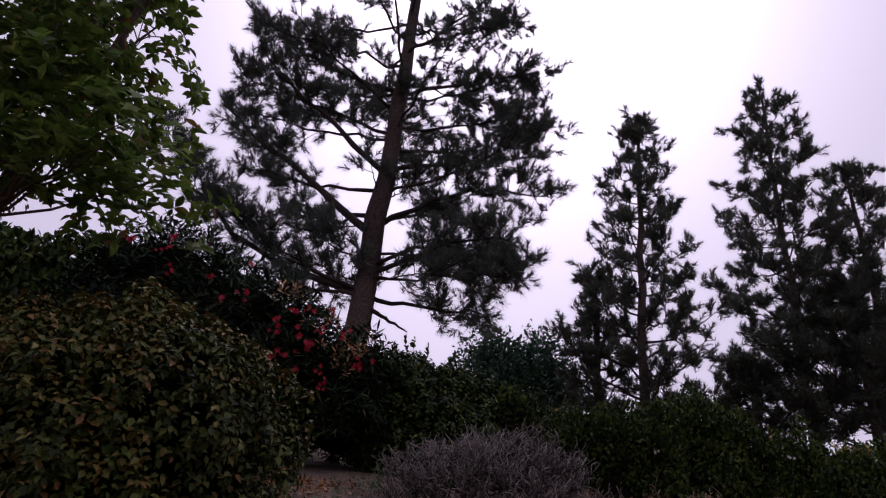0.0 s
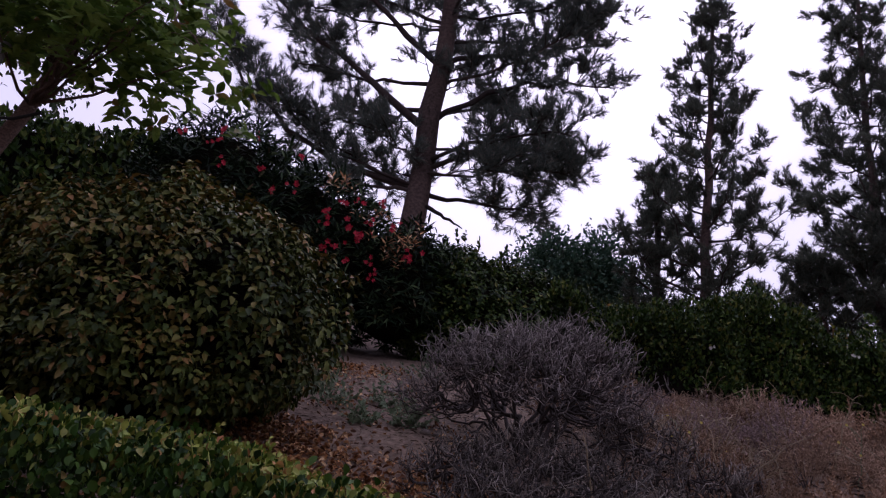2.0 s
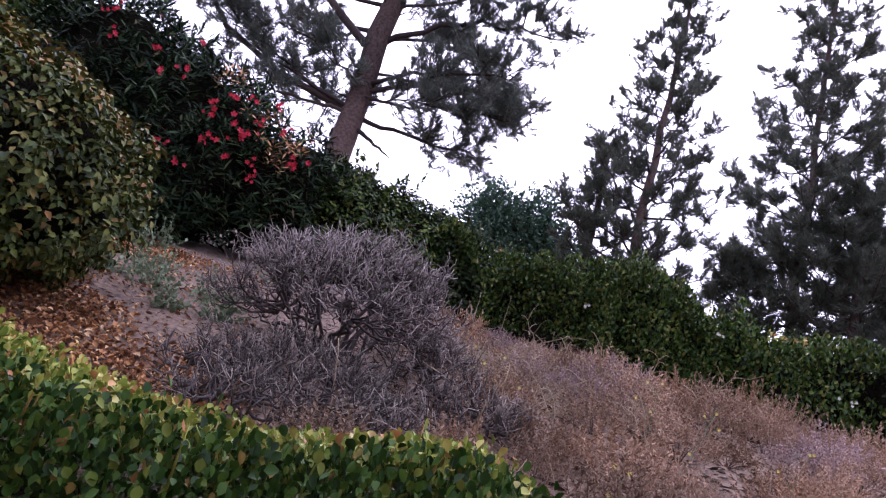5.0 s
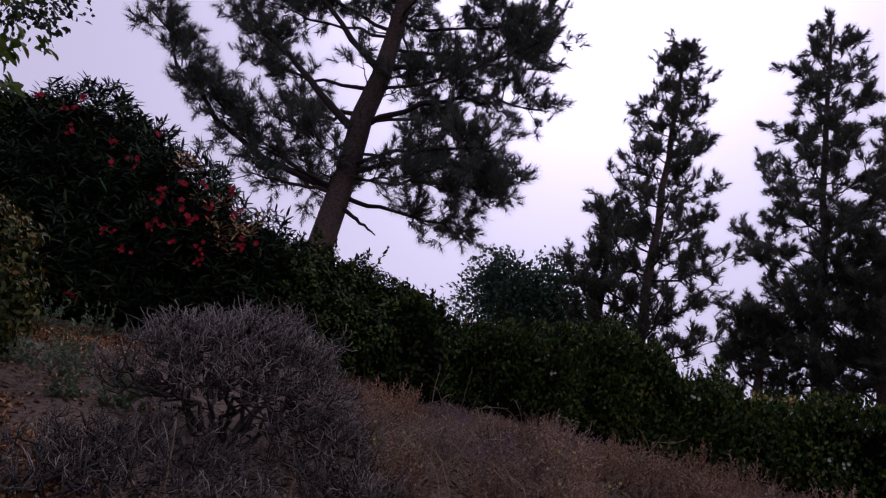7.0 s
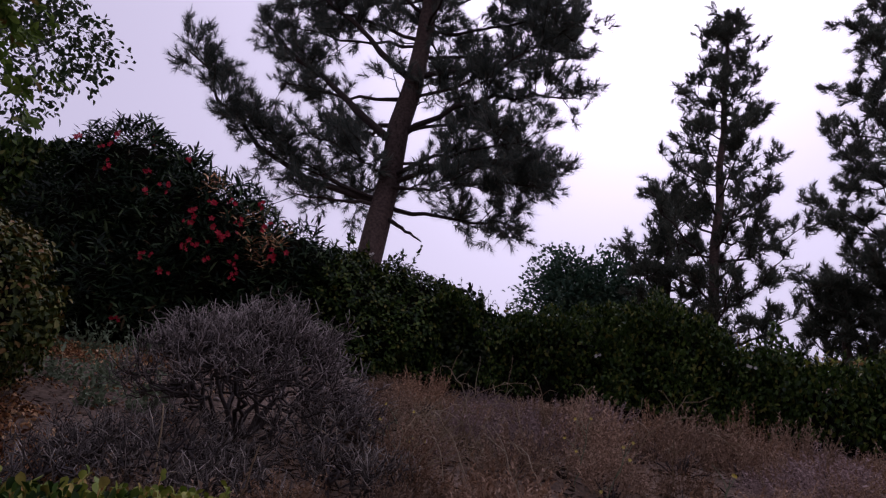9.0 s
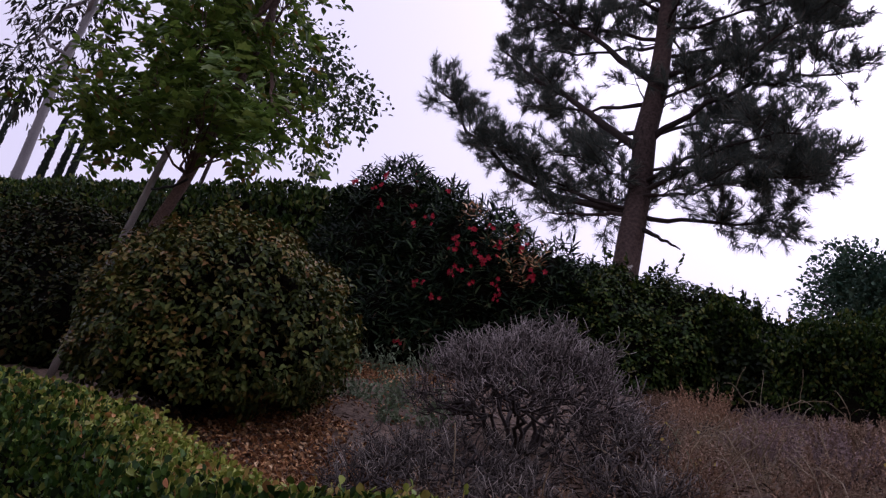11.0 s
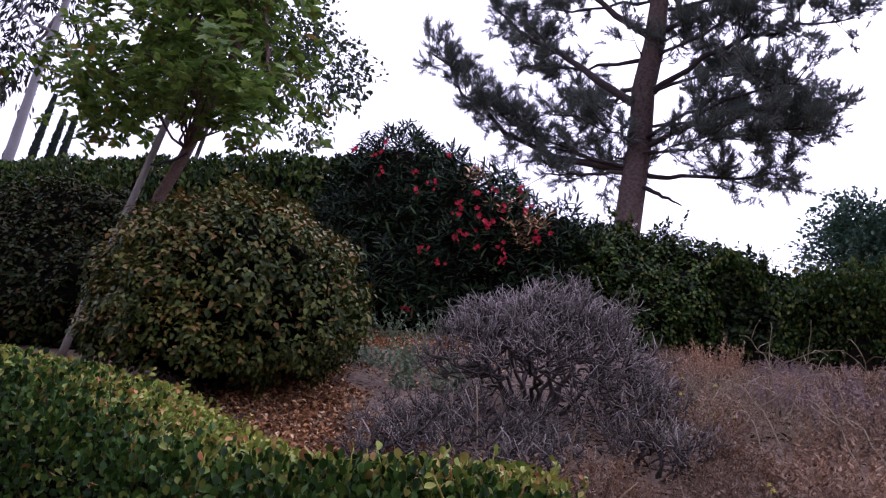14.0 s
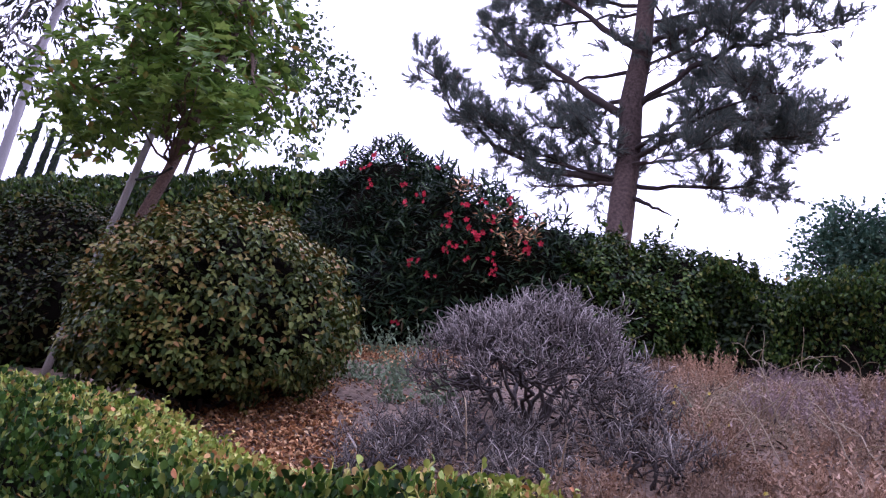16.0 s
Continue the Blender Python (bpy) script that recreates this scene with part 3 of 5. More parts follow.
def leafy_bush(name, label, blobs, n, template, size, mat, seed, up=0.2, hang=0.0, bumps=0.10, freq=3.0, shrink=0.8, single=0, sprigs=0, deep=0.2, lie=False, young=M_OLIVE, spray=(6, 0.7, 0.25, 0.1)):
    base = (blobs[0][0], blobs[0][1], float(ground_z(blobs[0][0], blobs[0][1])))
    h = thing(name, base, label, "bush")
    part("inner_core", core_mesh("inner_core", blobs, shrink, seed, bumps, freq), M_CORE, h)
    stems = []
    for k in range(7):
        a = 2 * np.pi * k / 7
        foot = np.array(base) + np.array([0.08 * math.cos(a), 0.08 * math.sin(a), -0.05])
        stems.append(tube(bend(foot, np.array(blobs[0][:3]) + np.array([blobs[0][3] * 0.5 * math.cos(a), blobs[0][4] * 0.5 * math.sin(a), 0]), (0, 0, -0.05), 6), np.linspace(0.022, 0.01, 6), 5))
    part("stem_frame", tri_mesh("stem_frame", *joined(stems), True), M_LIMB, h)
    p, d = blob_points(blobs, n, seed, deep, bumps, freq)
    if lie:
        part("foliage", tri_mesh("foliage", *whorls(template, p, d, size, *spray)), mat, h)
    if lie and young:
        p, d = blob_points(blobs, n // 2, seed, 0.04, bumps, freq)
        keep = (d[:, 2] > 0.15) & (lumps(p, 4.0, seed + 9) + d[:, 2] > 0.1)
        p, d = p[keep], d[keep]
        part("new_growth", tri_mesh("new_growth", *whorls(template, p + d * 0.02, d, size * 0.95, 5)), young, h, "olive yellow young leaves")
    if not lie:
        along, face = leaf_turn(d, up, 0.9, hang)
        part("foliage", tri_mesh("foliage", *scatter(template, p, along, face, size * rng.uniform(0.55, 1.15, len(p)))), mat, h)
    if sprigs:
        p, d = blob_points(blobs, sprigs * 4, seed, 0.05, bumps, freq)
        keep = (d[:, 2] > -0.3) & (d[:, 1] < 0.5)
        p = p[keep][:sprigs]
        part("shoot_growth", tri_mesh("shoot_growth", *shoots(p, 12, 0.22, template, size * 1.25, 0.9)), mat, h)
    if single:
        p, d = blob_points(blobs, single * 5, seed, 0.02, bumps, freq)
        keep = (d[:, 1] < 0.1) & (d[:, 2] > -0.4)
        p, d = p[keep][:single], d[keep][:single]
        along, face = leaf_lie(d) if lie else leaf_turn(d, up, 0.7, hang)
        single_leaves(h, "leaf", template, mat, p + d * 0.02, along, face, size * rng.uniform(0.8, 1.2, len(p)))
    return h


leafy_bush("round_bush", "rounded bush of dull green leaves with bronze tips", [(-2.04, 3.92, 2.69, 0.95, 0.9, 0.68), (-1.98, 3.88, 2.84, 0.72, 0.68, 0.58), (-2.06, 3.72, 2.45, 0.72, 0.72, 0.5), (-2.6, 3.9, 2.78, 0.62, 0.55, 0.6), (-2.86, 3.85, 2.6, 0.6, 0.55, 0.5), (-2.0, 3.42, 2.3, 0.5, 0.38, 0.24), (-2.65, 3.8, 2.36, 0.45, 0.45, 0.3), (-2.45, 3.5, 2.25, 0.5, 0.35, 0.25)], 8000, TEARDROP, 0.049, M_BUSH, 41, 0.1, 0.25, 0.12, 8.0, 0.74, 290, deep=0.28, lie=True, spray=(6, 0.9, 0.45, 0.1))
# Its low front blobs are dark filler for the shaded hollow by the stake.
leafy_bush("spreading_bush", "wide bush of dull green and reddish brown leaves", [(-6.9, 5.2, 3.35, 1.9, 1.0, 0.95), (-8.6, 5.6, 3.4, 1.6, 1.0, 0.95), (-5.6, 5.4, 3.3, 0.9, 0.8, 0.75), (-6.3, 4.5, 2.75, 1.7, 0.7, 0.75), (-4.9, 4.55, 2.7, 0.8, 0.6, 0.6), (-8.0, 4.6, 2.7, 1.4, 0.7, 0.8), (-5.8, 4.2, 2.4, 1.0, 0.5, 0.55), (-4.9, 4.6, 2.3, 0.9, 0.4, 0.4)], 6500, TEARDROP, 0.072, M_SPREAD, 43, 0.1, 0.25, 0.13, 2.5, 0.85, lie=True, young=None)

leafy_bush("hedge_shrub", "olive green dense hedge shrub with a little yellow new growth", [(-0.85, 7.85, 4.03, 0.7, 0.6, 0.76), (-0.2, 8.2, 3.98, 0.62, 0.6, 0.74), (-0.55, 7.75, 3.55, 0.7, 0.5, 0.5)], 4200, OVAL, 0.055, M_BACK, 21, 0.1, 0.1, 0.14, 4.0, 0.8, lie=True, young=None, sprigs=60)
leafy_bush("hedge_shrub", "dark green shrub in the hillside hedge", [(0.42, 8.5, 3.92, 0.5, 0.5, 0.72), (0.72, 8.55, 3.75, 0.5, 0.5, 0.6)], 2200, OVAL, 0.075, M_DARK, 22, 0.1, 0.1, 0.14, 4.0, 0.8, lie=True, young=None, sprigs=40)


# oleander with red flowers
def blossom(seed):
    """One five-petalled flower that faces out of the bush."""
    r = np.random.default_rng(seed)
    ang = np.arange(5) * 2 * np.pi / 5 + r.uniform(0, 1)
    along = np.stack([np.cos(ang), np.full(5, -0.3), np.sin(ang)], -1)
    me = tri_mesh("flower", *scatter(SPOON, np.zeros((5, 3)), along, np.repeat(np.array([[0, -1.0, 0.2]]), 5, 0), np.full(5, 0.034)))
    me.materials.append(M_PETAL)
    return me


OL_BLOBS = [(-3.85, 7.7, 4.5, 1.25, 1.05, 1.45), (-2.5, 7.45, 4.15, 1.1, 0.9, 1.15), (-1.5, 7.55, 4.06, 0.78, 0.72, 0.78), (-4.7, 7.9, 4.3, 0.9, 0.8, 1.1), (-2.9, 7.15, 3.7, 1.0, 0.7, 0.7)]
oleander = leafy_bush("oleander_bush", "tall dark green oleander bush dotted with red flowers", OL_BLOBS, 4300, LANCE, 0.135, M_OLEANDER, 51, 0.25, 0.0, 0.12, 2.5, 0.8, 0, 90, 0.22, True, None, (9, 0.8, 0.05, 0.7))
BLOOMS = [blossom(s) for s in (1, 2, 3)]
FLOWERS_HIGH = [(-1.62, 4.5), (-1.3, 4.45), (-1.92, 4.42), (-3.94, 5.38), (-3.55, 5.28), (-3.43, 5.41), (-2.99, 5.38), (-2.84, 4.75), (-2.58, 4.83), (-2.39, 5.12), (-2.21, 4.54), (-2.17, 4.42), (-2.0, 4.67), (-1.78, 4.71), (-1.45, 4.7), (-2.91, 4.97), (-3.39, 5.0)]
FLOWERS_LOW = [(-1.78, 4.27), (-1.86, 4.05), (-2.18, 4.14), (-2.53, 4.01), (-2.28, 3.85), (-1.58, 4.04), (-1.5, 3.92), (-1.1, 4.14), (-2.62, 3.3), (-1.18, 4.17), (-1.65, 4.35), (-2.05, 4.2)]


def on_oleander(x, z, reach=6.7):
    """The point of the oleander's skin at the given bearing, seen from the foot of the slope."""
    eye = np.array([1.75, 0.69, 1.99])
    way = np.array([x, reach, z]) - eye
    best = 1.0
    for s in np.linspace(0.8, 1.35, 80):
        p = eye + way * s
        if any((((p - np.array(b[:3])) / np.array(b[3:6])) ** 2).sum() < 1.22 for b in OL_BLOBS):
            best = s
            break
    return eye + way * best


for k, (x, z) in enumerate(FLOWERS_HIGH + FLOWERS_LOW):
    p = on_oleander(x, z)
    for q in range(3 + k % 3):
        o = rng.standard_normal(3) * np.array([0.035, 0.02, 0.03])
        part("flower", BLOOMS[(k + q) % 3], M_PETAL, oleander, "red blossom", at=pose(p[0] + o[0], p[1] - 0.025 + o[1], p[2] + o[2], rng.uniform(-35, 25), rng.uniform(-180, 180), rng.uniform(-20, 60)) @ Matrix.Scale(rng.uniform(0.65, 1.15), 4))
bronze = np.concatenate([on_oleander(x, z)[None] + rng.standard_normal((7, 3)) * np.array([0.1, 0.04, 0.08]) for x, z in ((-1.25, 4.3), (-1.35, 4.2), (-1.6, 4.55), (-2.0, 4.85))])
part("new_growth", tri_mesh("new_growth", *whorls(LANCE, bronze, np.repeat(np.array([[0.1, -0.9, 0.3]]), len(bronze), 0), 0.09, 7, 0.8, 0.0, 0.6)), M_LITTER, oleander, "bronze pink young leaves")
OUT = thing("flowering_sprig", (-0.25, 7.8, float(ground_z(-0.25, 7.8))), "red-flowered oleander sprig growing through the dark hedge", "flower")
part("stem", tri_mesh("stem", *joined([tube(bend((-0.25, 7.8, float(ground_z(-0.25, 7.8))), (-0.42, 7.75, 3.95), (0.1, 0, 0), 6), np.linspace(0.012, 0.005, 6), 4)])), M_LIMB, OUT)
for k, (x, z) in enumerate([(-0.42, 3.96), (-0.38, 3.93), (-0.45, 3.92), (-0.30, 3.84), (-0.33, 3.80)]):
    part("flower", BLOOMS[k % 3], M_PETAL, OUT, "red blossom", at=pose(x, 7.70, z, 10 * k - 20, 40 * k, 20))


# ---- trees ----
def branch_tree(name, label, base, top, r0, blobs, n, template, size, leaf_mat, bark, seed, hang=0.2, limb_count=9, category="tree", clear=0.5, rosette=False):
    h = thing(name, base, label, category)
    line = bend(np.array(base) - np.array([0, 0, 0.15]), top, (0.05, 0, 0), 10, 0.01)
    part("trunk", tri_mesh("trunk", *tube(line, np.linspace(r0, r0 * 0.35, 10), 9, 0.03), True), bark, h)
    twigs, ends = [], []
    for k in range(limb_count):
        s = clear + (1 - clear) * (k + 0.5) / limb_count
        a = line[0] + (line[-1] - line[0]) * s
        b = blobs[k % len(blobs)]
        d = rand_dir(1)[0]
        d[2] = abs(d[2]) * 0.6
        e = np.array(b[:3]) + d * np.array(b[3:6]) * 0.75
        limb = bend(a, e, (0, 0, -0.15), 8, 0.03)
        part("limb", tri_mesh("limb", *tube(limb, np.linspace(r0 * 0.38, r0 * 0.08, 8), 6), True), bark, h)
        for q in range(9):
            f = limb[int(rng.integers(3, 8))]
            g = f + rand_dir(1)[0] * np.array(b[3:6]) * 0.5
            twigs.append(tube(bend(f, g, (0, 0, 0.05), 5), np.linspace(r0 * 0.09, r0 * 0.03, 5), 4))
    part("twig_mass", tri_mesh("twigs", *joined(twigs), True), bark, h)
    r = np.random.default_rng(seed)
    ps, ds = [], []
    vol = np.array([b[3] * b[4] * b[5] for b in blobs]) ** 0.8
    for b, share in zip(blobs, vol / vol.sum()):
        k = max(1, int(n * share / 12))
        d = unit(r.standard_normal((k, 3)))
        c = np.array(b[:3]) + d * np.array(b[3:6]) * (r.random((k, 1)) ** 0.5)
        w = np.repeat(c, 12, 0) + r.standard_normal((k * 12, 3)) * 0.13 * (b[3] ** 0.5)
        ps.append(w)
        ds.append(unit(np.repeat(d, 12, 0) + 0.8 * r.standard_normal((k * 12, 3))))
    p, d = np.concatenate(ps), np.concatenate(ds)
    along = d + np.array([0, 0, -hang])
    face = np.array([0, 0, 1.0]) + 0.6 * r.standard_normal((len(p), 3))
    if rosette:
        c = p[::6]
        ax = unit(d[::6] * 0.7 + np.array([0, 0, 0.8]))
        ang = np.tile(np.arange(8) * 2.4, len(c))[:, None]
        a1 = np.repeat(unit(np.cross(ax, r.standard_normal(ax.shape))), 8, 0)
        axis = np.repeat(ax, 8, 0)
        a2 = np.cross(axis, a1)
        p = np.repeat(c, 8, 0) + axis * r.uniform(-0.05, 0.02, (len(axis), 1))
        along = (np.cos(ang) * a1 + np.sin(ang) * a2) + axis * r.uniform(0.0, 0.7, (len(axis), 1)) + 0.25 * r.standard_normal(axis.shape)
        face = axis + 0.25 * r.standard_normal(axis.shape)
    part("crown", tri_mesh("crown", *scatter(template, p, along, face, size * r.uniform(0.6, 1.15, len(p)))), leaf_mat, h)
    return h


young = branch_tree("young_tree", "staked young broadleaf tree with bright green pointed leaves", (-4.32, 4.3, float(ground_z(-4.32, 4.3))), (-3.05, 4.1, 6.6), 0.075,
                    [(-3.8, 4.0, 5.2, 1.15, 1.1, 0.75), (-4.8, 4.2, 5.0, 0.85, 0.8, 0.6), (-3.05, 3.9, 5.2, 0.75, 0.8, 0.65), (-3.75, 4.1, 6.2, 1.15, 1.0, 0.8), (-3.6, 4.1, 7.2, 0.8, 0.8, 0.7), (-4.25, 3.3, 4.35, 0.6, 0.5, 0.32), (-2.6, 3.95, 4.35, 0.55, 0.6, 0.36), (-3.35, 3.8, 4.55, 0.95, 0.7, 0.42), (-4.9, 4.0, 4.5, 0.5, 0.5, 0.35)],
                    7000, POINTED, 0.112, M_YOUNG, M_YBARK, 61, rosette=True)
low_branch = np.array([-2.95, 3.6, 4.45]) + rng.standard_normal((62, 3)) * np.array([0.42, 0.22, 0.17])
part("crown", tri_mesh("low_leaves", *whorls(LOBED, low_branch, np.repeat(np.array([[0.25, -0.6, 0.3]]), len(low_branch), 0), 0.12, 6, 0.8, 0.15, 0.25)), M_BROAD, young, "large bright green leaves on a low branch")
for p in low_branch[::6]:
    part("limb", tri_mesh("limb", *tube(bend((-3.62, 4.15, 4.1), p, (0, 0, -0.06), 6, 0.03), np.linspace(0.014, 0.004, 6), 5), True), M_YBARK, young)
branch_tree("small_leaved_tree", "small-leaved green tree behind the tall hedge", (-12.2, 9.9, float(ground_z(-12.2, 9.9))), (-11.6, 9.8, 11.0), 0.07,
            [(-8.4, 9.6, 9.0, 1.2, 1.0, 1.0), (-7.25, 9.5, 8.6, 0.6, 0.7, 0.65), (-9.4, 9.7, 10.3, 1.3, 1.1, 1.1), (-8.3, 9.5, 7.7, 0.6, 0.7, 0.5), (-10.2, 9.7, 9.0, 1.0, 1.0, 1.0)],
            2900, OVAL, 0.14, M_SMALL, M_LIMB, 63, 0.2, 6)
branch_tree("gum_tree", "pale-trunked tall gum tree with thin hanging leaves", (-20.2, 9.4, float(ground_z(-20.2, 9.4))), (-20.7, 9.4, 17.0), 0.19,
            [(-22.5, 9.5, 14.0, 2.0, 1.8, 2.0), (-24, 9.5, 11.5, 1.8, 1.6, 1.8), (-21.5, 9.5, 17.0, 2.6, 2.0, 1.8), (-18.6, 9.7, 16.8, 1.6, 1.6, 1.4)],
            2400, GUMLEAF, 0.36, M_GUM, M_GUMBARK, 65, 1.0, 9, "tree", 0.6)
branch_tree("round_tree", "distant bluish green round-crowned tree behind the hedge", (2.0, 24.2, float(ground_z(2.0, 24.2))), (2.0, 24.2, 11.0), 0.2,
            [(1.2, 24.0, 10.6, 1.3, 1.3, 1.5), (2.9, 24.0, 10.7, 1.1, 1.2, 1.5), (2.1, 23.6, 9.6, 2.6, 1.4, 1.4), (3.9, 24.3, 9.8, 1.0, 1.0, 1.2)],
            15000, OVAL, 0.17, M_ROUND, M_LIMB, 67, 0.0)

# tree stake and tie
s = thing("tree_stake", (-4.39, 4.1, float(ground_z(-4.39, 4.1))), "weathered pale wooden tree stake beside the young tree", "stake")
part("pole", tri_mesh("pole", *tube([(-4.39, 4.1, float(ground_z(-4.39, 4.1)) - 0.1), (-4.32, 4.1, 2.4), (-4.08, 4.1, 3.6), (-3.93, 4.1, 4.55)], [0.035, 0.035, 0.034, 0.032], 10), True), M_STAKE, s)
part("tie", tri_mesh("tie", *tube(bend((-4.08, 4.1, 3.95), (-3.45, 4.08, 4.0), (0, 0, -0.06), 7), [0.012] * 7, 6), True), M_TIE, s, "dark rubber tie")


# ---- pines ----
def needles_on(limb, bare, per_m, reach, size, tufts, thick, bunch=5):
    """Side branches on the outer part of a limb, each with a few twigs that end in bunches of needles."""
    ln = np.linalg.norm(np.diff(limb, axis=0), axis=1).sum()
    n = max(4, int(per_m * ln * (1 - bare)))
    s = bare + (1 - bare) * np.sort(rng.random(n)) ** 0.75
    idx = s * (len(limb) - 1)
    k = np.minimum(idx.astype(int), len(limb) - 2)
    p = limb[k] + (limb[k + 1] - limb[k]) * (idx - k)[:, None]
    d = unit(limb[k + 1] - limb[k])
    out = unit(d * 0.6 + rand_dir(n) * 0.9 + np.array([0, 0, 0.3]))
    ln2 = reach * rng.uniform(0.35, 1.0, n)
    wood, tips, ways = [], [limb[-1]], [unit(limb[-1] - limb[-2])]
    for a, o, l2 in zip(p, out, ln2):
        mid = a + o * l2 * 0.55 + rng.standard_normal(3) * 0.05 * l2
        end = a + o * l2 + np.array([0, 0, 0.10 * l2])
        wood.append(tube([a, mid, end], [thick, thick * 0.75, thick * 0.45], 4))
        tips.append(end)
        ways.append(o)
        for q in range(3):
            w = unit(o * 0.6 + rand_dir(1)[0] * 0.9 + np.array([0, 0, 0.25]))
            e = (mid if q else (mid + end) / 2) + w * reach * rng.uniform(0.25, 0.5)
            wood.append(tube([mid, (mid + e) / 2, e], [thick * 0.6, thick * 0.5, thick * 0.35], 3))
            tips.append(e)
            ways.append(w)
    tips, ways = np.array(tips), np.array(ways)
    tp = np.repeat(tips, bunch, 0) - np.repeat(ways, bunch, 0) * rng.uniform(0.1 * size, 1.1 * size, (len(tips) * bunch, 1)) + rng.standard_normal((len(tips) * bunch, 3)) * 0.10 * size
    td = unit(np.repeat(ways, bunch, 0) + 0.45 * rand_dir(len(tp)) + np.array([0, 0, 0.45]))
    pieces = []
    for q, t in enumerate(tufts):
        m = slice(q, None, len(tufts))
        pieces.append(scatter(t, tp[m], td[m], rand_dir(len(tp[m])), size * rng.uniform(0.75, 1.15, len(tp[m]))))
    return joined(wood), joined(pieces)


def pine(name, label, base, line, r0, limbs, per_m, reach, size, tufts, mat, sides=10, thick=0.012, group="", bunch=5):
    h = thing(name, base, label, "tree", group)
    line = np.asarray(line, float)
    radii = r0 * np.linspace(1, 0.12, len(line)) ** 0.6
    part("trunk", tri_mesh("trunk", *tube(line, radii, sides, 0.05), True), M_BARK, h)
    for a, b, sag, bare, r, thickly in limbs:
        limb = bend(a, b, sag, 10, 0.022)
        wood = part("limb", tri_mesh("limb", *tube(limb, np.linspace(r * 0.72, r * 0.16, 10), 6, 0.06), True), M_LIMB, h)
        if bare < 1:
            tw, nd = needles_on(limb, bare, per_m * thickly, reach, size, tufts, thick, bunch)
            part("twig_mass", tri_mesh("twigs", *tw), M_LIMB, wood)
            part("needles", tri_mesh("needles", *nd), mat, wood)
    return h


# the large pine behind the oleander: foot of each limb on the trunk, tip, bow, bare share, thickness
PX, PY = -2.2, 12.6
LIMBS_LEFT = [(7.6, -1.7, -0.6, 7.45, 0.0, 0.72, 0.07), (7.68, -4.95, -0.9, 10.6, -0.72, 0.5, 0.12), (9.05, -4.2, 0.3, 12.5, -0.1, 0.50, 0.14), (10.7, -3.4, -0.5, 13.7, -0.1, 0.42, 0.11),
              (13.1, -3.6, 0.6, 15.2, -0.15, 0.35, 0.09), (9.6, -2.6, 2.0, 10.6, -0.1, 0.45, 0.08),
              (11.8, -3.9, 0.2, 13.4, -0.1, 0.35, 0.07), (10.2, -3.7, 1.2, 11.3, -0.1, 0.5, 0.07),
              (7.68, -2.3, -0.6, 8.3, 0.0, 0.45, 0.05), (7.7, -3.1, -1.0, 9.0, -0.2, 0.55, 0.05), (8.3, -1.2, -0.8, 8.6, 0.0, 0.4, 0.035), (7.7, -1.3, 0.6, 7.9, 0.0, 0.4, 0.035)]
LIMBS_RIGHT = [(7.65, 2.5, 1.3, 8.05, -0.06, 0.35, 0.08), (8.1, 3.2, 0.4, 8.9, 0.42, 0.36, 0.09), (9.2, 3.5, -0.5, 10.1, 0.5, 0.42, 0.10), (10.7, 3.6, 0.6, 12.0, 0.05, 0.35, 0.09),
               (13.0, 3.2, -0.4, 13.7, 0.05, 0.35, 0.08), (14.6, 3.0, 0.5, 16.4, 0.0, 0.3, 0.08), (9.3, 1.9, 1.8, 10.7, 0.2, 0.3, 0.07), (8.3, 2.9, -0.9, 8.7, 0.25, 0.4, 0.07),
               (10.0, 3.4, -0.9, 11.6, -0.15, 0.3, 0.06), (11.9, 3.4, 0.3, 13.3, -0.2, 0.3, 0.06),
               (8.0, 1.6, -0.8, 7.95, 0.0, 0.4, 0.04), (7.9, 3.0, 0.2, 8.5, 0.1, 0.42, 0.05), (8.6, 3.1, 1.2, 9.3, 0.1, 0.4, 0.05)]


def big_pine_limbs():
    global rng
    rng = np.random.default_rng(5)
    limbs = []
    for z, dx, dy, zt, bow, bare, r in LIMBS_LEFT + LIMBS_RIGHT:
        limbs.append(((PX, PY, z), (PX + dx, PY + dy, zt), (0, 0, bow), bare - 0.1, r, 1.75))
    for k in range(26):
        z = 11.2 + 7.6 * (k + 0.5) / 26
        a = 2.4 * k + 0.5
        ln = np.interp(z, [11, 15, 19], [3.3, 3.3, 0.9]) * rng.uniform(0.7, 1.1)
        limbs.append(((PX, PY, z), (PX - 0.3 + ln * math.cos(a) * 1.15, PY + ln * math.sin(a), z + ln * rng.uniform(0.25, 0.6)), (0, 0, -0.15), 0.33, 0.06, 1.0))
    for k in range(16):
        z, a = rng.uniform(7.9, 13.5), rng.uniform(0, 2 * np.pi)
        ln = rng.uniform(0.5, 1.3)
        limbs.append(((PX, PY, z), (PX + ln * math.cos(a), PY + ln * math.sin(a) * 0.8, z + ln * rng.uniform(-0.2, 0.5)), (0, 0, -0.05), 0.35, 0.035, 0.9))
    limbs.append(((PX + 0.15, PY, 7.35), (PX + 1.0, PY - 0.2, 6.85), (0, 0, 0.03), 1.0, 0.08, 1.0))
    return limbs


pine("pine_tree", "large dark long-needled pine with a bare reddish lower trunk", (PX, PY, float(ground_z(PX, PY))),
     bend((PX - 0.05, PY, float(ground_z(PX, PY)) - 0.3), (PX + 0.15, PY, 19.6), (0, 0, 0), 14, 0.004), 0.27, big_pine_limbs(), 6, 0.85, 0.40, TUFTS, M_NEEDLE, 14, bunch=2)


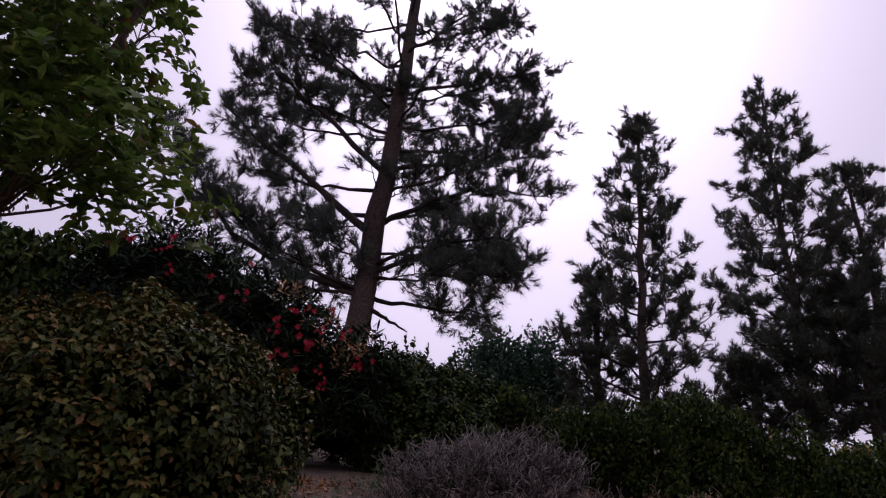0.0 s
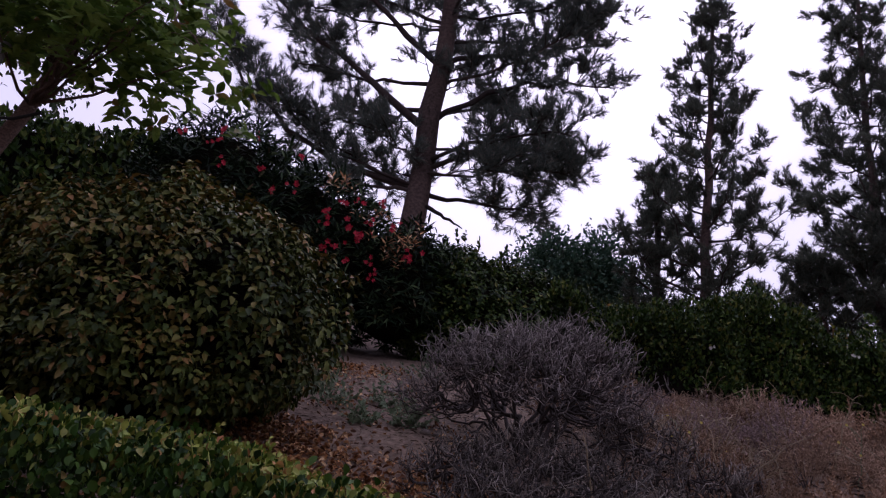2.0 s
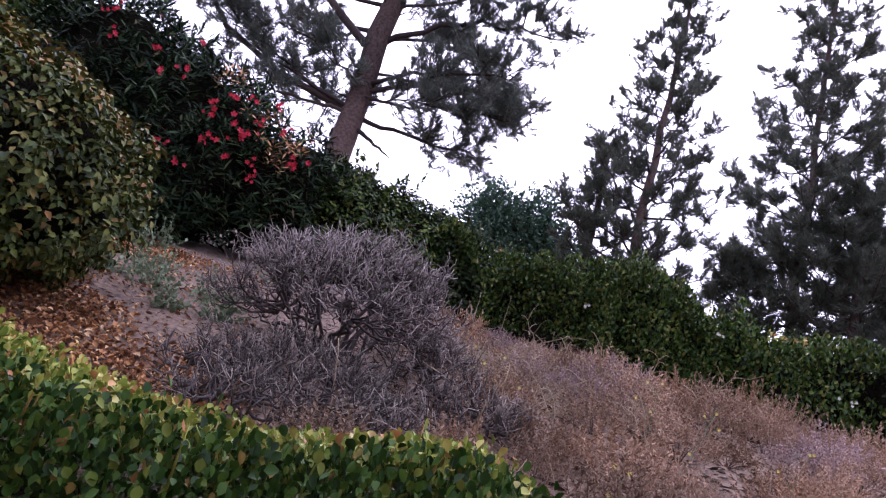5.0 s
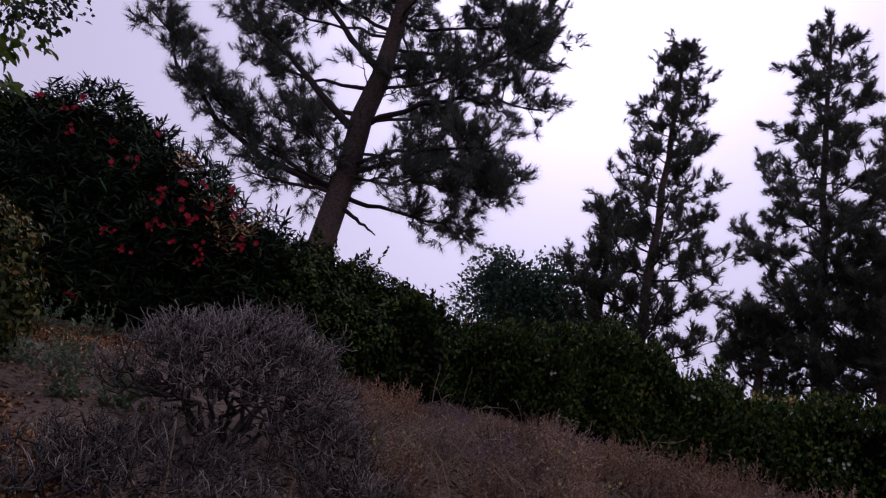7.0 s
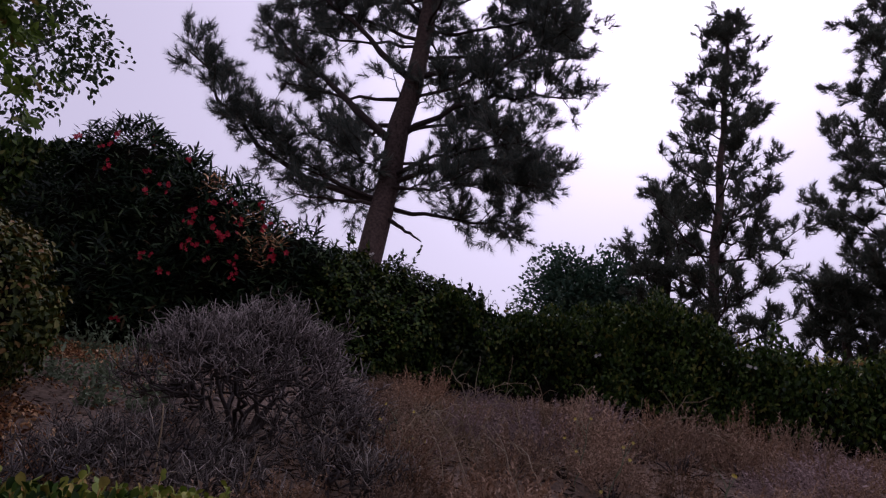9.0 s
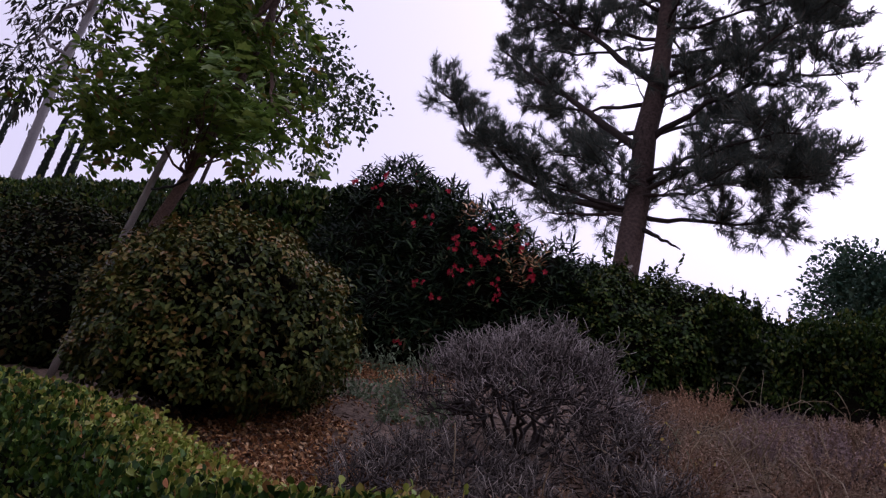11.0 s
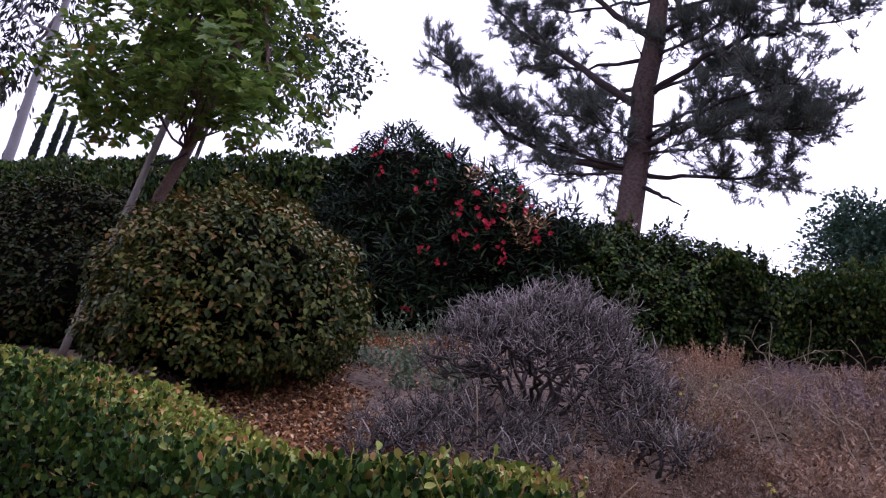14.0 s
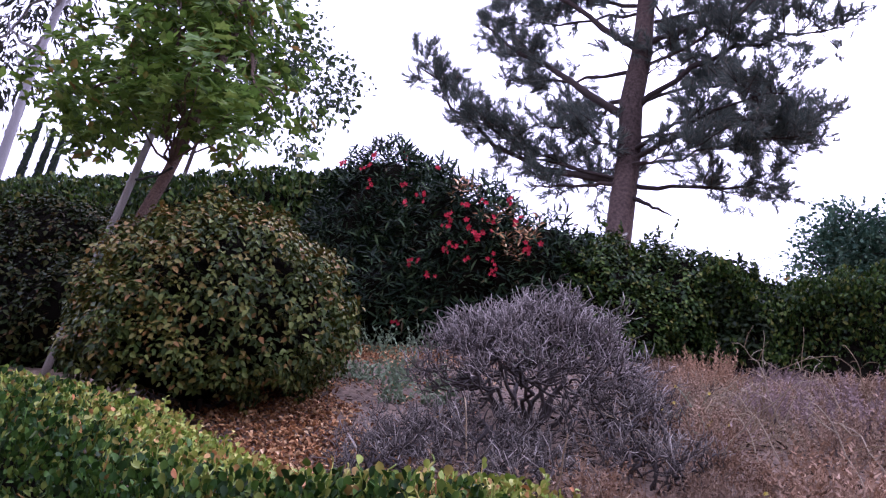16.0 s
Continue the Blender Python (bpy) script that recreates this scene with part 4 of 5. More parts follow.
def whorl_pine(label, x, y, top, half, low, n, seed, per_m=9, lean=0.0):
    """A narrow pine in whorls: half is its half-width low down, low the height of its first limbs."""
    global rng
    keep, rng = rng, np.random.default_rng(seed)
    z0 = float(ground_z(x, y))
    limbs = []
    for k in range(n):
        s = (k + 0.5) / n
        z = low + (top - low - 0.4) * s
        a = 2.4 * k + rng.uniform(-0.3, 0.3)
        ln = half * (1 - s) ** 0.62 * rng.uniform(0.6, 1.12) + 0.25
        limbs.append(((x + lean * s, y, z), (x + lean * s + ln * math.cos(a), y + ln * math.sin(a), z + ln * rng.uniform(0.3, 0.65) + 0.15), (0, 0, -0.12 * ln), 0.14, 0.05 * (1 - s) + 0.02, 1.0))
    h = pine("pine_tree", label, (x, y, z0), bend((x, y, z0 - 0.3), (x + lean, y, top - 0.25), (0, 0, 0), 12, 0.004), 0.165, limbs, per_m * 0.42, 0.6, 0.46, FARTUFTS, M_FARNEEDLE, 9, 0.016, "pines along the ridge", 2)
    rng = keep
    return h


whorl_pine("slender dark green pine with airy upswept branches", 5.4, 19.6, 19.2, 2.35, 7.4, 56, 71, lean=0.35)
whorl_pine("small dense young pine beside a taller one", 4.4, 21.0, 13.3, 0.95, 8.0, 26, 72, 11)
whorl_pine("tall dense dark pine on the ridge", 10.75, 20.4, 21.6, 3.0, 8.0, 64, 73, 10, lean=0.2)
whorl_pine("broad dense dark pine beside another pine", 14.0, 21.0, 18.9, 3.2, 7.6, 56, 74, 10)
whorl_pine("low bushy dark pine under taller pines", 9.2, 20.6, 10.4, 1.3, 7.2, 18, 75, 11)
whorl_pine("low bushy dark pine under taller pines", 11.8, 19.0, 12.8, 2.6, 7.2, 36, 76, 12)
whorl_pine("dark pine at the end of the ridge", 17.5, 21.5, 18.0, 3.2, 7.6, 44, 77, 9)


# far row of slender cypresses
def cypress(x, y, top, r):
    z0 = float(ground_z(x, y))
    h = thing("cypress_tree", (x, y, z0), "slender dark columnar cypress far up the slope", "tree", "row of cypresses")
    part("trunk", tri_mesh("trunk", *tube([(x, y, z0 - 0.2), (x, y, z0 + 3), (x, y, top - 0.5)], [0.16, 0.12, 0.03], 7), True), M_LIMB, h)
    n = 1500
    s = rng.random(n)
    rad = r * (np.sin(np.pi * np.clip(s * 0.9 + 0.08, 0, 1)) ** 0.5) * (1 + 0.2 * rng.standard_normal(n))
    a = rng.uniform(0, 2 * np.pi, n)
    p = np.stack([x + rad * np.cos(a) * 0.8, y + rad * np.sin(a) * 0.8, z0 + 0.4 + (top - z0 - 0.6) * s], -1)
    al = np.stack([np.cos(a) * 0.35, np.sin(a) * 0.35, np.ones(n)], -1)
    part("foliage", tri_mesh("foliage", *scatter(OVAL, p, al, np.stack([np.cos(a), np.sin(a), 0 * a], -1), rng.uniform(0.12, 0.26, n))), M_CYPRESS, h)


for x, top in ((-37.0, 16.0), (-35.2, 15.6), (-31.8, 15.0), (-29.5, 13.6), (-28.0, 12.6), (-27.0, 12.2)):
    cypress(x, 14.0, top, 0.13)


# ---- the slope's own plants ----
def dead_shrub(name, label, root, dome, mains, seconds, thirds, seed, low=-0.25, thick=0.008, open_below=0.0, darker=False):
    """A leafless shrub: stems fan out from the root, fork twice and end in upright twigs; dome is its centre and half-widths."""
    r = np.random.default_rng(seed)
    z0 = float(ground_z(*root))
    h = thing(name, (root[0], root[1], z0), label, "shrub")
    c, w = np.array(dome[:3]), np.array(dome[3:6])
    foot = np.array([root[0], root[1], z0 - 0.03])

    def targets(n, lo, hi, floor):
        d = unit(r.standard_normal((n * 6, 3)) + np.array([0, 0, 0.3]))
        d = d[d[:, 2] > floor][:n]
        return c + d * w * r.uniform(lo, hi, (len(d), 1)) * (1 + 0.2 * lumps(d * 2, 2.5, seed)[:, None])

    stems, twigs, tips = [], [], foot[None]
    for n, lo, hi, r0, r1, floor in ((mains, 0.25, 0.5, thick, thick * 0.6, low), (seconds, 0.5, 0.74, min(thick, 0.0085), 0.005, low + open_below * 0.6), (thirds, 0.72, 0.98, 0.0045, 0.003, low + open_below)):
        ends = targets(n, lo, hi, floor)
        near = ((ends[:, None] - tips[None]) ** 2).sum(-1).argmin(1)
        fresh = []
        for e, a in zip(ends, tips[near]):
            line = bend(a, e, np.array([0, 0, -0.14 * np.linalg.norm(e - a)]) + r.standard_normal(3) * 0.03, 6, 0.07)
            stems.append(tube(line, np.linspace(r0, r1, 6), 5 if r0 > 0.006 else 3))
            fresh += [line[-1], line[4]] if r0 > 0.0051 else [line[-1], line[4], line[3]]
        tips = np.array(fresh)
    out = unit((tips - c) / w ** 2)
    for k in range(2):
        d = unit(out * 0.5 + r.standard_normal((len(tips), 3)) * 0.75 + np.array([0, 0, 0.6]))
        ln = r.uniform(0.035, 0.12, len(tips))[:, None]
        for a, e, mid in zip(tips, tips + d * ln, tips + d * ln * 0.5 + r.standard_normal((len(tips), 3)) * 0.012):
            twigs.append(tube([a, mid, e], [0.0027, 0.0024, 0.0018], 3))
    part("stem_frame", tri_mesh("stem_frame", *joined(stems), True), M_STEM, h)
    part("twig_mass", tri_mesh("twig_mass", *joined(twigs)), M_DARKTWIG if darker else M_TWIG, h)
    return h


dead_shrub("dead_shrub", "dead leafless grey shrub with an umbrella of pale twigs", (0.06, 4.62), (0.05, 4.5, 2.46, 0.84, 0.7, 0.56), 17, 135, 640, 81, -0.45, 0.017, 0.42)
dead_shrub("dead_shrub", "low dead grey shrub spreading over the bank", (-0.28, 3.72), (-0.28, 3.72, 1.98, 0.32, 0.3, 0.2), 9, 22, 50, 82, darker=True)
dead_shrub("dead_shrub", "low dead grey shrub spreading over the bank", (0.22, 3.65), (0.22, 3.65, 1.98, 0.5, 0.42, 0.24), 12, 34, 90, 83, darker=True)
dead_shrub("dead_shrub", "low dead grey shrub spreading over the bank", (-0.02, 4.05), (-0.02, 4.02, 2.1, 0.55, 0.36, 0.22), 12, 34, 80, 85, darker=True)
dead_shrub("dead_shrub", "low dead grey shrub beside a taller one", (0.72, 4.35), (0.7, 4.3, 2.25, 0.38, 0.4, 0.22), 9, 26, 60, 84, darker=True)

for x, y, rx, rz, k in ((0.55, 3.5, 0.36, 0.18, 1), (-0.05, 3.4, 0.36, 0.16, 3), (0.95, 4.0, 0.34, 0.18, 4)):
    dead_shrub("dead_shrub", "low tangle of dead grey twigs on the bank", (x, y), (x, y, float(ground_z(x, y)) + 0.06, rx, rx * 0.8, rz), 9, 26, 60, 500 + k, darker=True)

# dry brush over the rest of the slope
def sprig(seed, count, spread):
    """A few upright plumes from one root."""
    r = np.random.default_rng(seed)
    v, f = [], []
    for k in range(count):
        d = unit(np.array([r.normal() * spread, 1.0, r.normal() * spread])) * r.uniform(0.55, 1.0)
        side = unit(np.cross(d, r.standard_normal(3)))
        n = len(v)
        v += [tuple(-side * 0.008), tuple(side * 0.008), tuple(d)]
        f.append((n, n + 1, n + 2))
        for q in range(4):
            c = d * r.uniform(0.4, 0.97)
            a = unit(d * 0.7 + r.standard_normal(3) * 0.6)
            b = unit(np.cross(a, r.standard_normal(3))) * 0.014
            n = len(v)
            v += [tuple(c - b), tuple(c + b), tuple(c + a * 0.09)]
            f.append((n, n + 1, n + 2))
    return np.array(v, float), np.array(f)


SPRIGS = [sprig(s, 3, 0.42) for s in (1, 2, 3)]


def dry_field(x0, x1, y0, y1, clumps, each, inside, height, mat, name, label, seed):
    """Low brush in clumps that fan out from their roots, with hollows between them."""
    global rng
    keep, rng = rng, np.random.default_rng(seed)
    cx, cy = rng.uniform(x0, x1, clumps), rng.uniform(y0, y1, clumps)
    ok = inside(cx, cy)
    cx, cy = cx[ok], cy[ok]
    size = np.clip(0.9 + 0.5 * lumps(np.stack([cx, cy, 0 * cx], -1), 3.0, seed) + 0.25 * rng.standard_normal(len(cx)), 0.4, 1.6)
    cx, cy, size = np.repeat(cx, each), np.repeat(cy, each), np.repeat(size, each)
    off = rng.standard_normal((len(cx), 2)) * 0.06 * size[:, None]
    x, y = cx + off[:, 0], cy + off[:, 1]
    p = np.stack([x, y, ground_z(x, y) - 0.02], -1)
    al = np.stack([off[:, 0] * 4, off[:, 1] * 4, 0.55 + 0 * x], -1) + 0.22 * rng.standard_normal((len(x), 3))
    pieces = []
    for q, t in enumerate(SPRIGS):
        m = slice(q, None, len(SPRIGS))
        pieces.append(scatter(t, p[m], al[m], rand_dir(len(al[m])), height * size[m] * rng.uniform(0.55, 1.1, len(al[m]))))
    me = tri_mesh(name, *joined(pieces))
    me.materials.append(mat)
    rng = keep
    return tagged(new(name, me), label, "brush", "", "stuff")


def right_side(x, y):
    return (x > 0.55 - 0.5 * (y < 3.75) + 0.2 * np.sin(2.2 * y) - 0.25 * (y - 4.5) * (y > 5)) & ((y > 2.95) | (x > 1.2))


dry_field(-0.4, 4.6, 1.4, 7.95, 800, 8, right_side, 0.16, M_RUST, "dry_brush", "dry pinkish brown low brush covering the slope", 91)
dry_field(4.6, 10, 3.0, 7.95, 700, 9, right_side, 0.26, M_DRY, "dry_brush", "dry pinkish brown low brush farther along the slope", 93)
dry_field(-0.4, 4.6, 1.4, 7.95, 250, 10, lambda x, y: right_side(x, y) & (lumps(np.stack([x, y, 0 * x], -1), 1.6, 17) > 0.1), 0.27, M_MAUVE, "dry_brush", "grey-purple dry brush in patches on the slope", 94)
dry_field(0.9, 2.4, 4.6, 6.0, 70, 20, lambda x, y: ((x - 1.6) / 0.7) ** 2 + ((y - 5.3) / 0.7) ** 2 < 1, 0.28, M_STRAW, "dry_grass", "dry straw-coloured grass among the brush", 92)


def plume(seed):
    """One feathery shoot: a stalk with fine leaflets all along it."""
    r = np.random.default_rng(seed)
    v, f = [(-0.012, 0, 0), (0.012, 0, 0), (0, 1, 0)], [(0, 1, 2)]
    for k in range(16):
        y = 0.2 + 0.78 * k / 16
        a = unit(np.array([r.normal(), 0.7, r.normal()]))
        side = unit(np.cross(a, r.standard_normal(3))) * 0.027
        foot, n = np.array([0, y, 0]), len(v)
        v += [tuple(foot - side), tuple(foot + side), tuple(foot + a * r.uniform(0.08, 0.18))]
        f.append((n, n + 1, n + 2))
    return np.array(v, float), np.array(f)


PLUMES = [plume(n) for n in (1, 2, 3)]


def dome_meshes(seed, tone):
    """A rounded shrub a metre in radius: bare stems and the feathery shoots at their ends."""
    r = np.random.default_rng(seed)
    n = 150
    d = unit(np.stack([r.normal(size=n), r.normal(size=n), np.abs(r.normal(size=n)) * 0.9 + 0.1], -1))
    skin = (1 + 0.22 * lumps(d, 3.0, seed))[:, None] * np.array([1, 1, 0.85])
    foot = d * skin * r.uniform(0.35, 0.75, (n, 1))
    pieces = []
    for q, t in enumerate(PLUMES):
        m = slice(q, None, len(PLUMES))
        pieces.append(scatter(t, foot[m], d[m] * np.array([0.8, 0.8, 1]) + np.array([0, 0, 0.6]) + 0.2 * r.standard_normal(d[m].shape), unit(r.standard_normal(d[m].shape)), r.uniform(0.38, 0.72, len(d[m]))))
    stems = tri_mesh("stem_frame", *joined([tube([(0, 0, -0.1), tuple(p * 0.6), tuple(p)], [0.022, 0.014, 0.008], 3) for p in foot[::12]]))
    leaves = tri_mesh("foliage", *joined(pieces))
    stems.materials.append(M_STEM)
    leaves.materials.append(tone)
    return stems, leaves


TONES = ((M_DRY, "low rounded pinkish brown dry shrub"), (M_MAUVE, "low rounded grey-purple dry shrub"), (M_RUST, "low rounded reddish brown dry shrub"))
DOMES = [[dome_meshes(400 + 10 * k + q, TONES[k][0]) for q in range(4)] for k in range(3)]
spots = np.random.default_rng(95)
for gx0 in np.arange(0.3, 6.2, 0.45):
    for gy0 in np.arange(1.85, 7.8, 0.42):
        x, y = gx0 + spots.uniform(-0.15, 0.15), gy0 + spots.uniform(-0.15, 0.15)
        pick, size, turn = spots.random(), spots.uniform(0.16, 0.31), spots.uniform(0, 360)
        if not right_side(np.array([x]), np.array([y]))[0] or (x < 0.7 and 3.9 < y < 5.1):
            continue
        patch = lumps(np.array([[x, y, 0.0]]), 1.6, 17)[0]
        k = 1 if patch + pick > 0.95 else (2 if pick < 0.22 else 0)
        at = pose(x, y, float(ground_z(x, y)), 0, 0, turn) @ Matrix.Diagonal((size * 1.1, size, size * spots.uniform(0.5, 0.8) * (1.7 if y < 6.4 else 1.1), 1))
        h = thing("dry_shrub", (x, y, float(ground_z(x, y))), TONES[k][1], "shrub", "low dry shrubs on the slope")
        stems, leaves = DOMES[k][int(spots.integers(0, 4))]
        part("stem_frame", stems, M_STEM, h, at=at)
        part("foliage", leaves, TONES[k][0], h, at=at)


def tall_stalk(name, label, x, y, tip, bow, r=0.004, flowers=0, mat=None, kids=4):
    """A dry arching stalk, with side stalks and perhaps a few small yellow flowers."""
    z = float(ground_z(x, y))
    h = thing(name, (x, y, z), label, "weed")
    line = bend((x, y, z - 0.02), tip, bow, 9, 0.02)
    pieces = [tube(line, np.linspace(r, r * 0.45, 9), 5)]
    ends = [line[-1]]
    for k in range(kids):
        a = line[3 + k % 5]
        e = a + rand_dir(1)[0] * np.array([0.16, 0.12, 0.08]) + np.array([0, 0, 0.05])
        pieces.append(tube(bend(a, e, (0, 0, 0.02), 5), np.linspace(r * 0.6, r * 0.3, 5), 4))
        ends.append(e)
    part("stalk", tri_mesh("stalk", *joined(pieces), True), mat or M_STRAW, h)
    for k in range(flowers):
        e = ends[k % len(ends)] + rng.standard_normal(3) * 0.012 * (k >= len(ends))
        ang = np.arange(6) * np.pi / 3
        al = np.stack([np.cos(ang), 0.3 * np.sin(ang) - 0.2, np.sin(ang)], -1)
        part("flower", tri_mesh("flower", *scatter(SPOON, np.repeat(e[None], 6, 0), al, np.repeat(np.array([[0, -1.0, 0.4]]), 6, 0), np.full(6, 0.010))), M_YELLOW, h, "small yellow flower")
    return h


for k in range(34):
    x, y = rng.uniform(0.9, 3.2), rng.uniform(2.6, 5.2)
    z = float(ground_z(x, y))
    tall_stalk("dry_stalk", "thin pale dry stalk arching over the brush", x, y, (x + rng.normal() * 0.4, y + rng.normal() * 0.2, z + rng.uniform(0.2, 0.5)), (0, 0, rng.uniform(0.03, 0.15)))
for k in range(7):
    x, y = rng.uniform(0.9, 2.6), rng.uniform(3.0, 4.6)
    z = float(ground_z(x, y))
    tall_stalk("yellow_weed", "dry stalk with a few small yellow flowers", x, y, (x + rng.normal() * 0.2, y, z + rng.uniform(0.25, 0.42)), (0, 0, 0.03), 0.003, 4, M_WEED)
for x, y, dx, hgt in ((0.95, 7.6, 0.0, 0.55), (1.25, 7.65, 0.03, 0.6), (0.62, 7.55, -0.05, 0.4), (2.5, 7.7, 0.1, 0.4)):
    z = float(ground_z(x, y))
    tall_stalk("dry_stalk", "thin pale dry stalk standing before the hedge", x, y, (x + dx, y, z + hgt), (0.01, 0, 0), 0.0045, 0, None, 0)
for x, y, dx, hgt in ((0.3, 3.4, -0.05, 0.45), (0.78, 3.0, 0.12, 0.5)):
    z = float(ground_z(x, y))
    tall_stalk("dry_stalk", "pale dry stalk standing beside the dead shrub", x, y, (x + dx, y, z + hgt), (0.02, 0, 0), 0.006, 0, None, 1)


# grey-green weeds on the bare soil
def weed(x, y, size, n, seed):
    r = np.random.default_rng(seed)
    z = float(ground_z(x, y))
    h = thing("weed", (x, y, z), "soft grey-green weed growing on bare soil", "weed", "weeds on the bank")
    d = unit(np.stack([r.normal(size=n), r.normal(size=n), r.uniform(0.5, 2.2, n)], -1))
    ln = size * r.uniform(0.5, 1.0, n)
    foot = np.array([x, y, z]) + np.stack([r.normal(size=n) * 0.25 * size, r.normal(size=n) * 0.25 * size, 0 * ln], -1)
    foot[:, 2] = ground_z(foot[:, 0], foot[:, 1]) - 0.01
    pieces, stems = [], []
    for k in range(n):
        stems.append(tube([foot[k], foot[k] + d[k] * ln[k]], [0.003, 0.0015], 3))
        t = np.linspace(0.15, 1, 9)
        p = foot[k] + d[k] * (t * ln[k])[:, None]
        pieces.append(scatter(OVAL, p, d[k] * 0.6 + r.standard_normal((9, 3)) * 0.6, np.array([0, 0, 1.0]) + r.standard_normal((9, 3)) * 0.5, r.uniform(0.025, 0.05, 9)))
    part("stem_frame", tri_mesh("stem_frame", *joined(stems)), M_WEED, h)
    part("foliage", tri_mesh("foliage", *joined(pieces)), M_WEED, h)


for k, (x, y, size, n) in enumerate(((-1.50, 5.35, 0.30, 26), (-1.62, 5.0, 0.22, 22), (-1.25, 4.95, 0.16, 16), (-0.95, 5.2, 0.22, 18), (-1.0, 4.6, 0.14, 14), (-2.45, 6.2, 0.34, 24), (-2.05, 6.35, 0.3, 18), (-0.85, 6.3, 0.22, 14), (-0.72, 4.75, 0.2, 18))):
    weed(x, y, size * 1.15, int(n * 1.3), 200 + k)


# white flowers in the long hedge
for x, y, z in ((2.15, 7.84, 3.85), (3.6, 7.8, 3.95), (5.0, 7.78, 3.62), (5.12, 7.78, 3.60), (-0.62, 8.0, 4.78)):
    ang = np.arange(5) * 2 * np.pi / 5
    h = thing("white_flower", (x, y, z), "small white blossom on the green hedge", "flower", "white blossoms in the hedge")
    for q in range(3):
        c = np.array([x, y - 0.03, z]) + rng.standard_normal(3) * np.array([0.035, 0.01, 0.02])
        al = np.stack([np.cos(ang), -0.3 + 0 * ang, np.sin(ang)], -1)
        part("blossom", tri_mesh("blossom", *scatter(SPOON, np.repeat(c[None], 5, 0), al, np.repeat(np.array([[0, -1.0, 0.3]]), 5, 0), np.full(5, 0.02))), M_WHITE, h)


# ---- fallen leaves and stones ----
def litter_places(n, seed):
    r = np.random.default_rng(seed)
    x, y = r.uniform(-3.2, 0.3, n), r.uniform(2.9, 6.6, n)
    flat = np.stack([x, y, 0 * x], -1)
    dens = 0.09 + 0.12 * lumps(flat, 3.0, 77) + 0.14 * lumps(flat, 9.0, 78)
    for cx, cy, w in ((-2.7, 6.35, 0.55), (-2.0, 6.15, 0.4), (-1.9, 4.45, 0.4), (-1.2, 3.9, 0.36), (-0.45, 3.55, 0.34), (-1.6, 4.05, 0.3), (-0.8, 3.3, 0.3), (-3.1, 6.4, 0.4)):
        dens += 1.6 * np.exp(-((x - cx) ** 2 + (y - cy) ** 2) / w ** 2)
    for cx, cy, w in ((-1.9, 5.1, 0.35), (-0.85, 4.25, 0.22), (-2.6, 5.5, 0.3), (-1.4, 4.6, 0.2)):
        dens -= 0.45 * np.exp(-((x - cx) ** 2 + (y - cy) ** 2) / w ** 2)
    ok = (r.random(n) < np.clip(dens, 0.025, 1)) & (x < 0.05 - 0.25 * (y - 3.2))
    x, y = x[ok], y[ok]
    p = np.stack([x, y, ground_z(x, y) + r.uniform(0.004, 0.03, len(x))], -1)
    a = r.uniform(0, 2 * np.pi, len(x))
    al = np.stack([np.cos(a), np.sin(a), r.normal(size=len(x)) * 0.35], -1)
    fa = np.array([0, -0.3, 1.0]) + r.standard_normal((len(x), 3)) * 0.7
    return p, al, fa, r.uniform(0.016, 0.04, len(x))


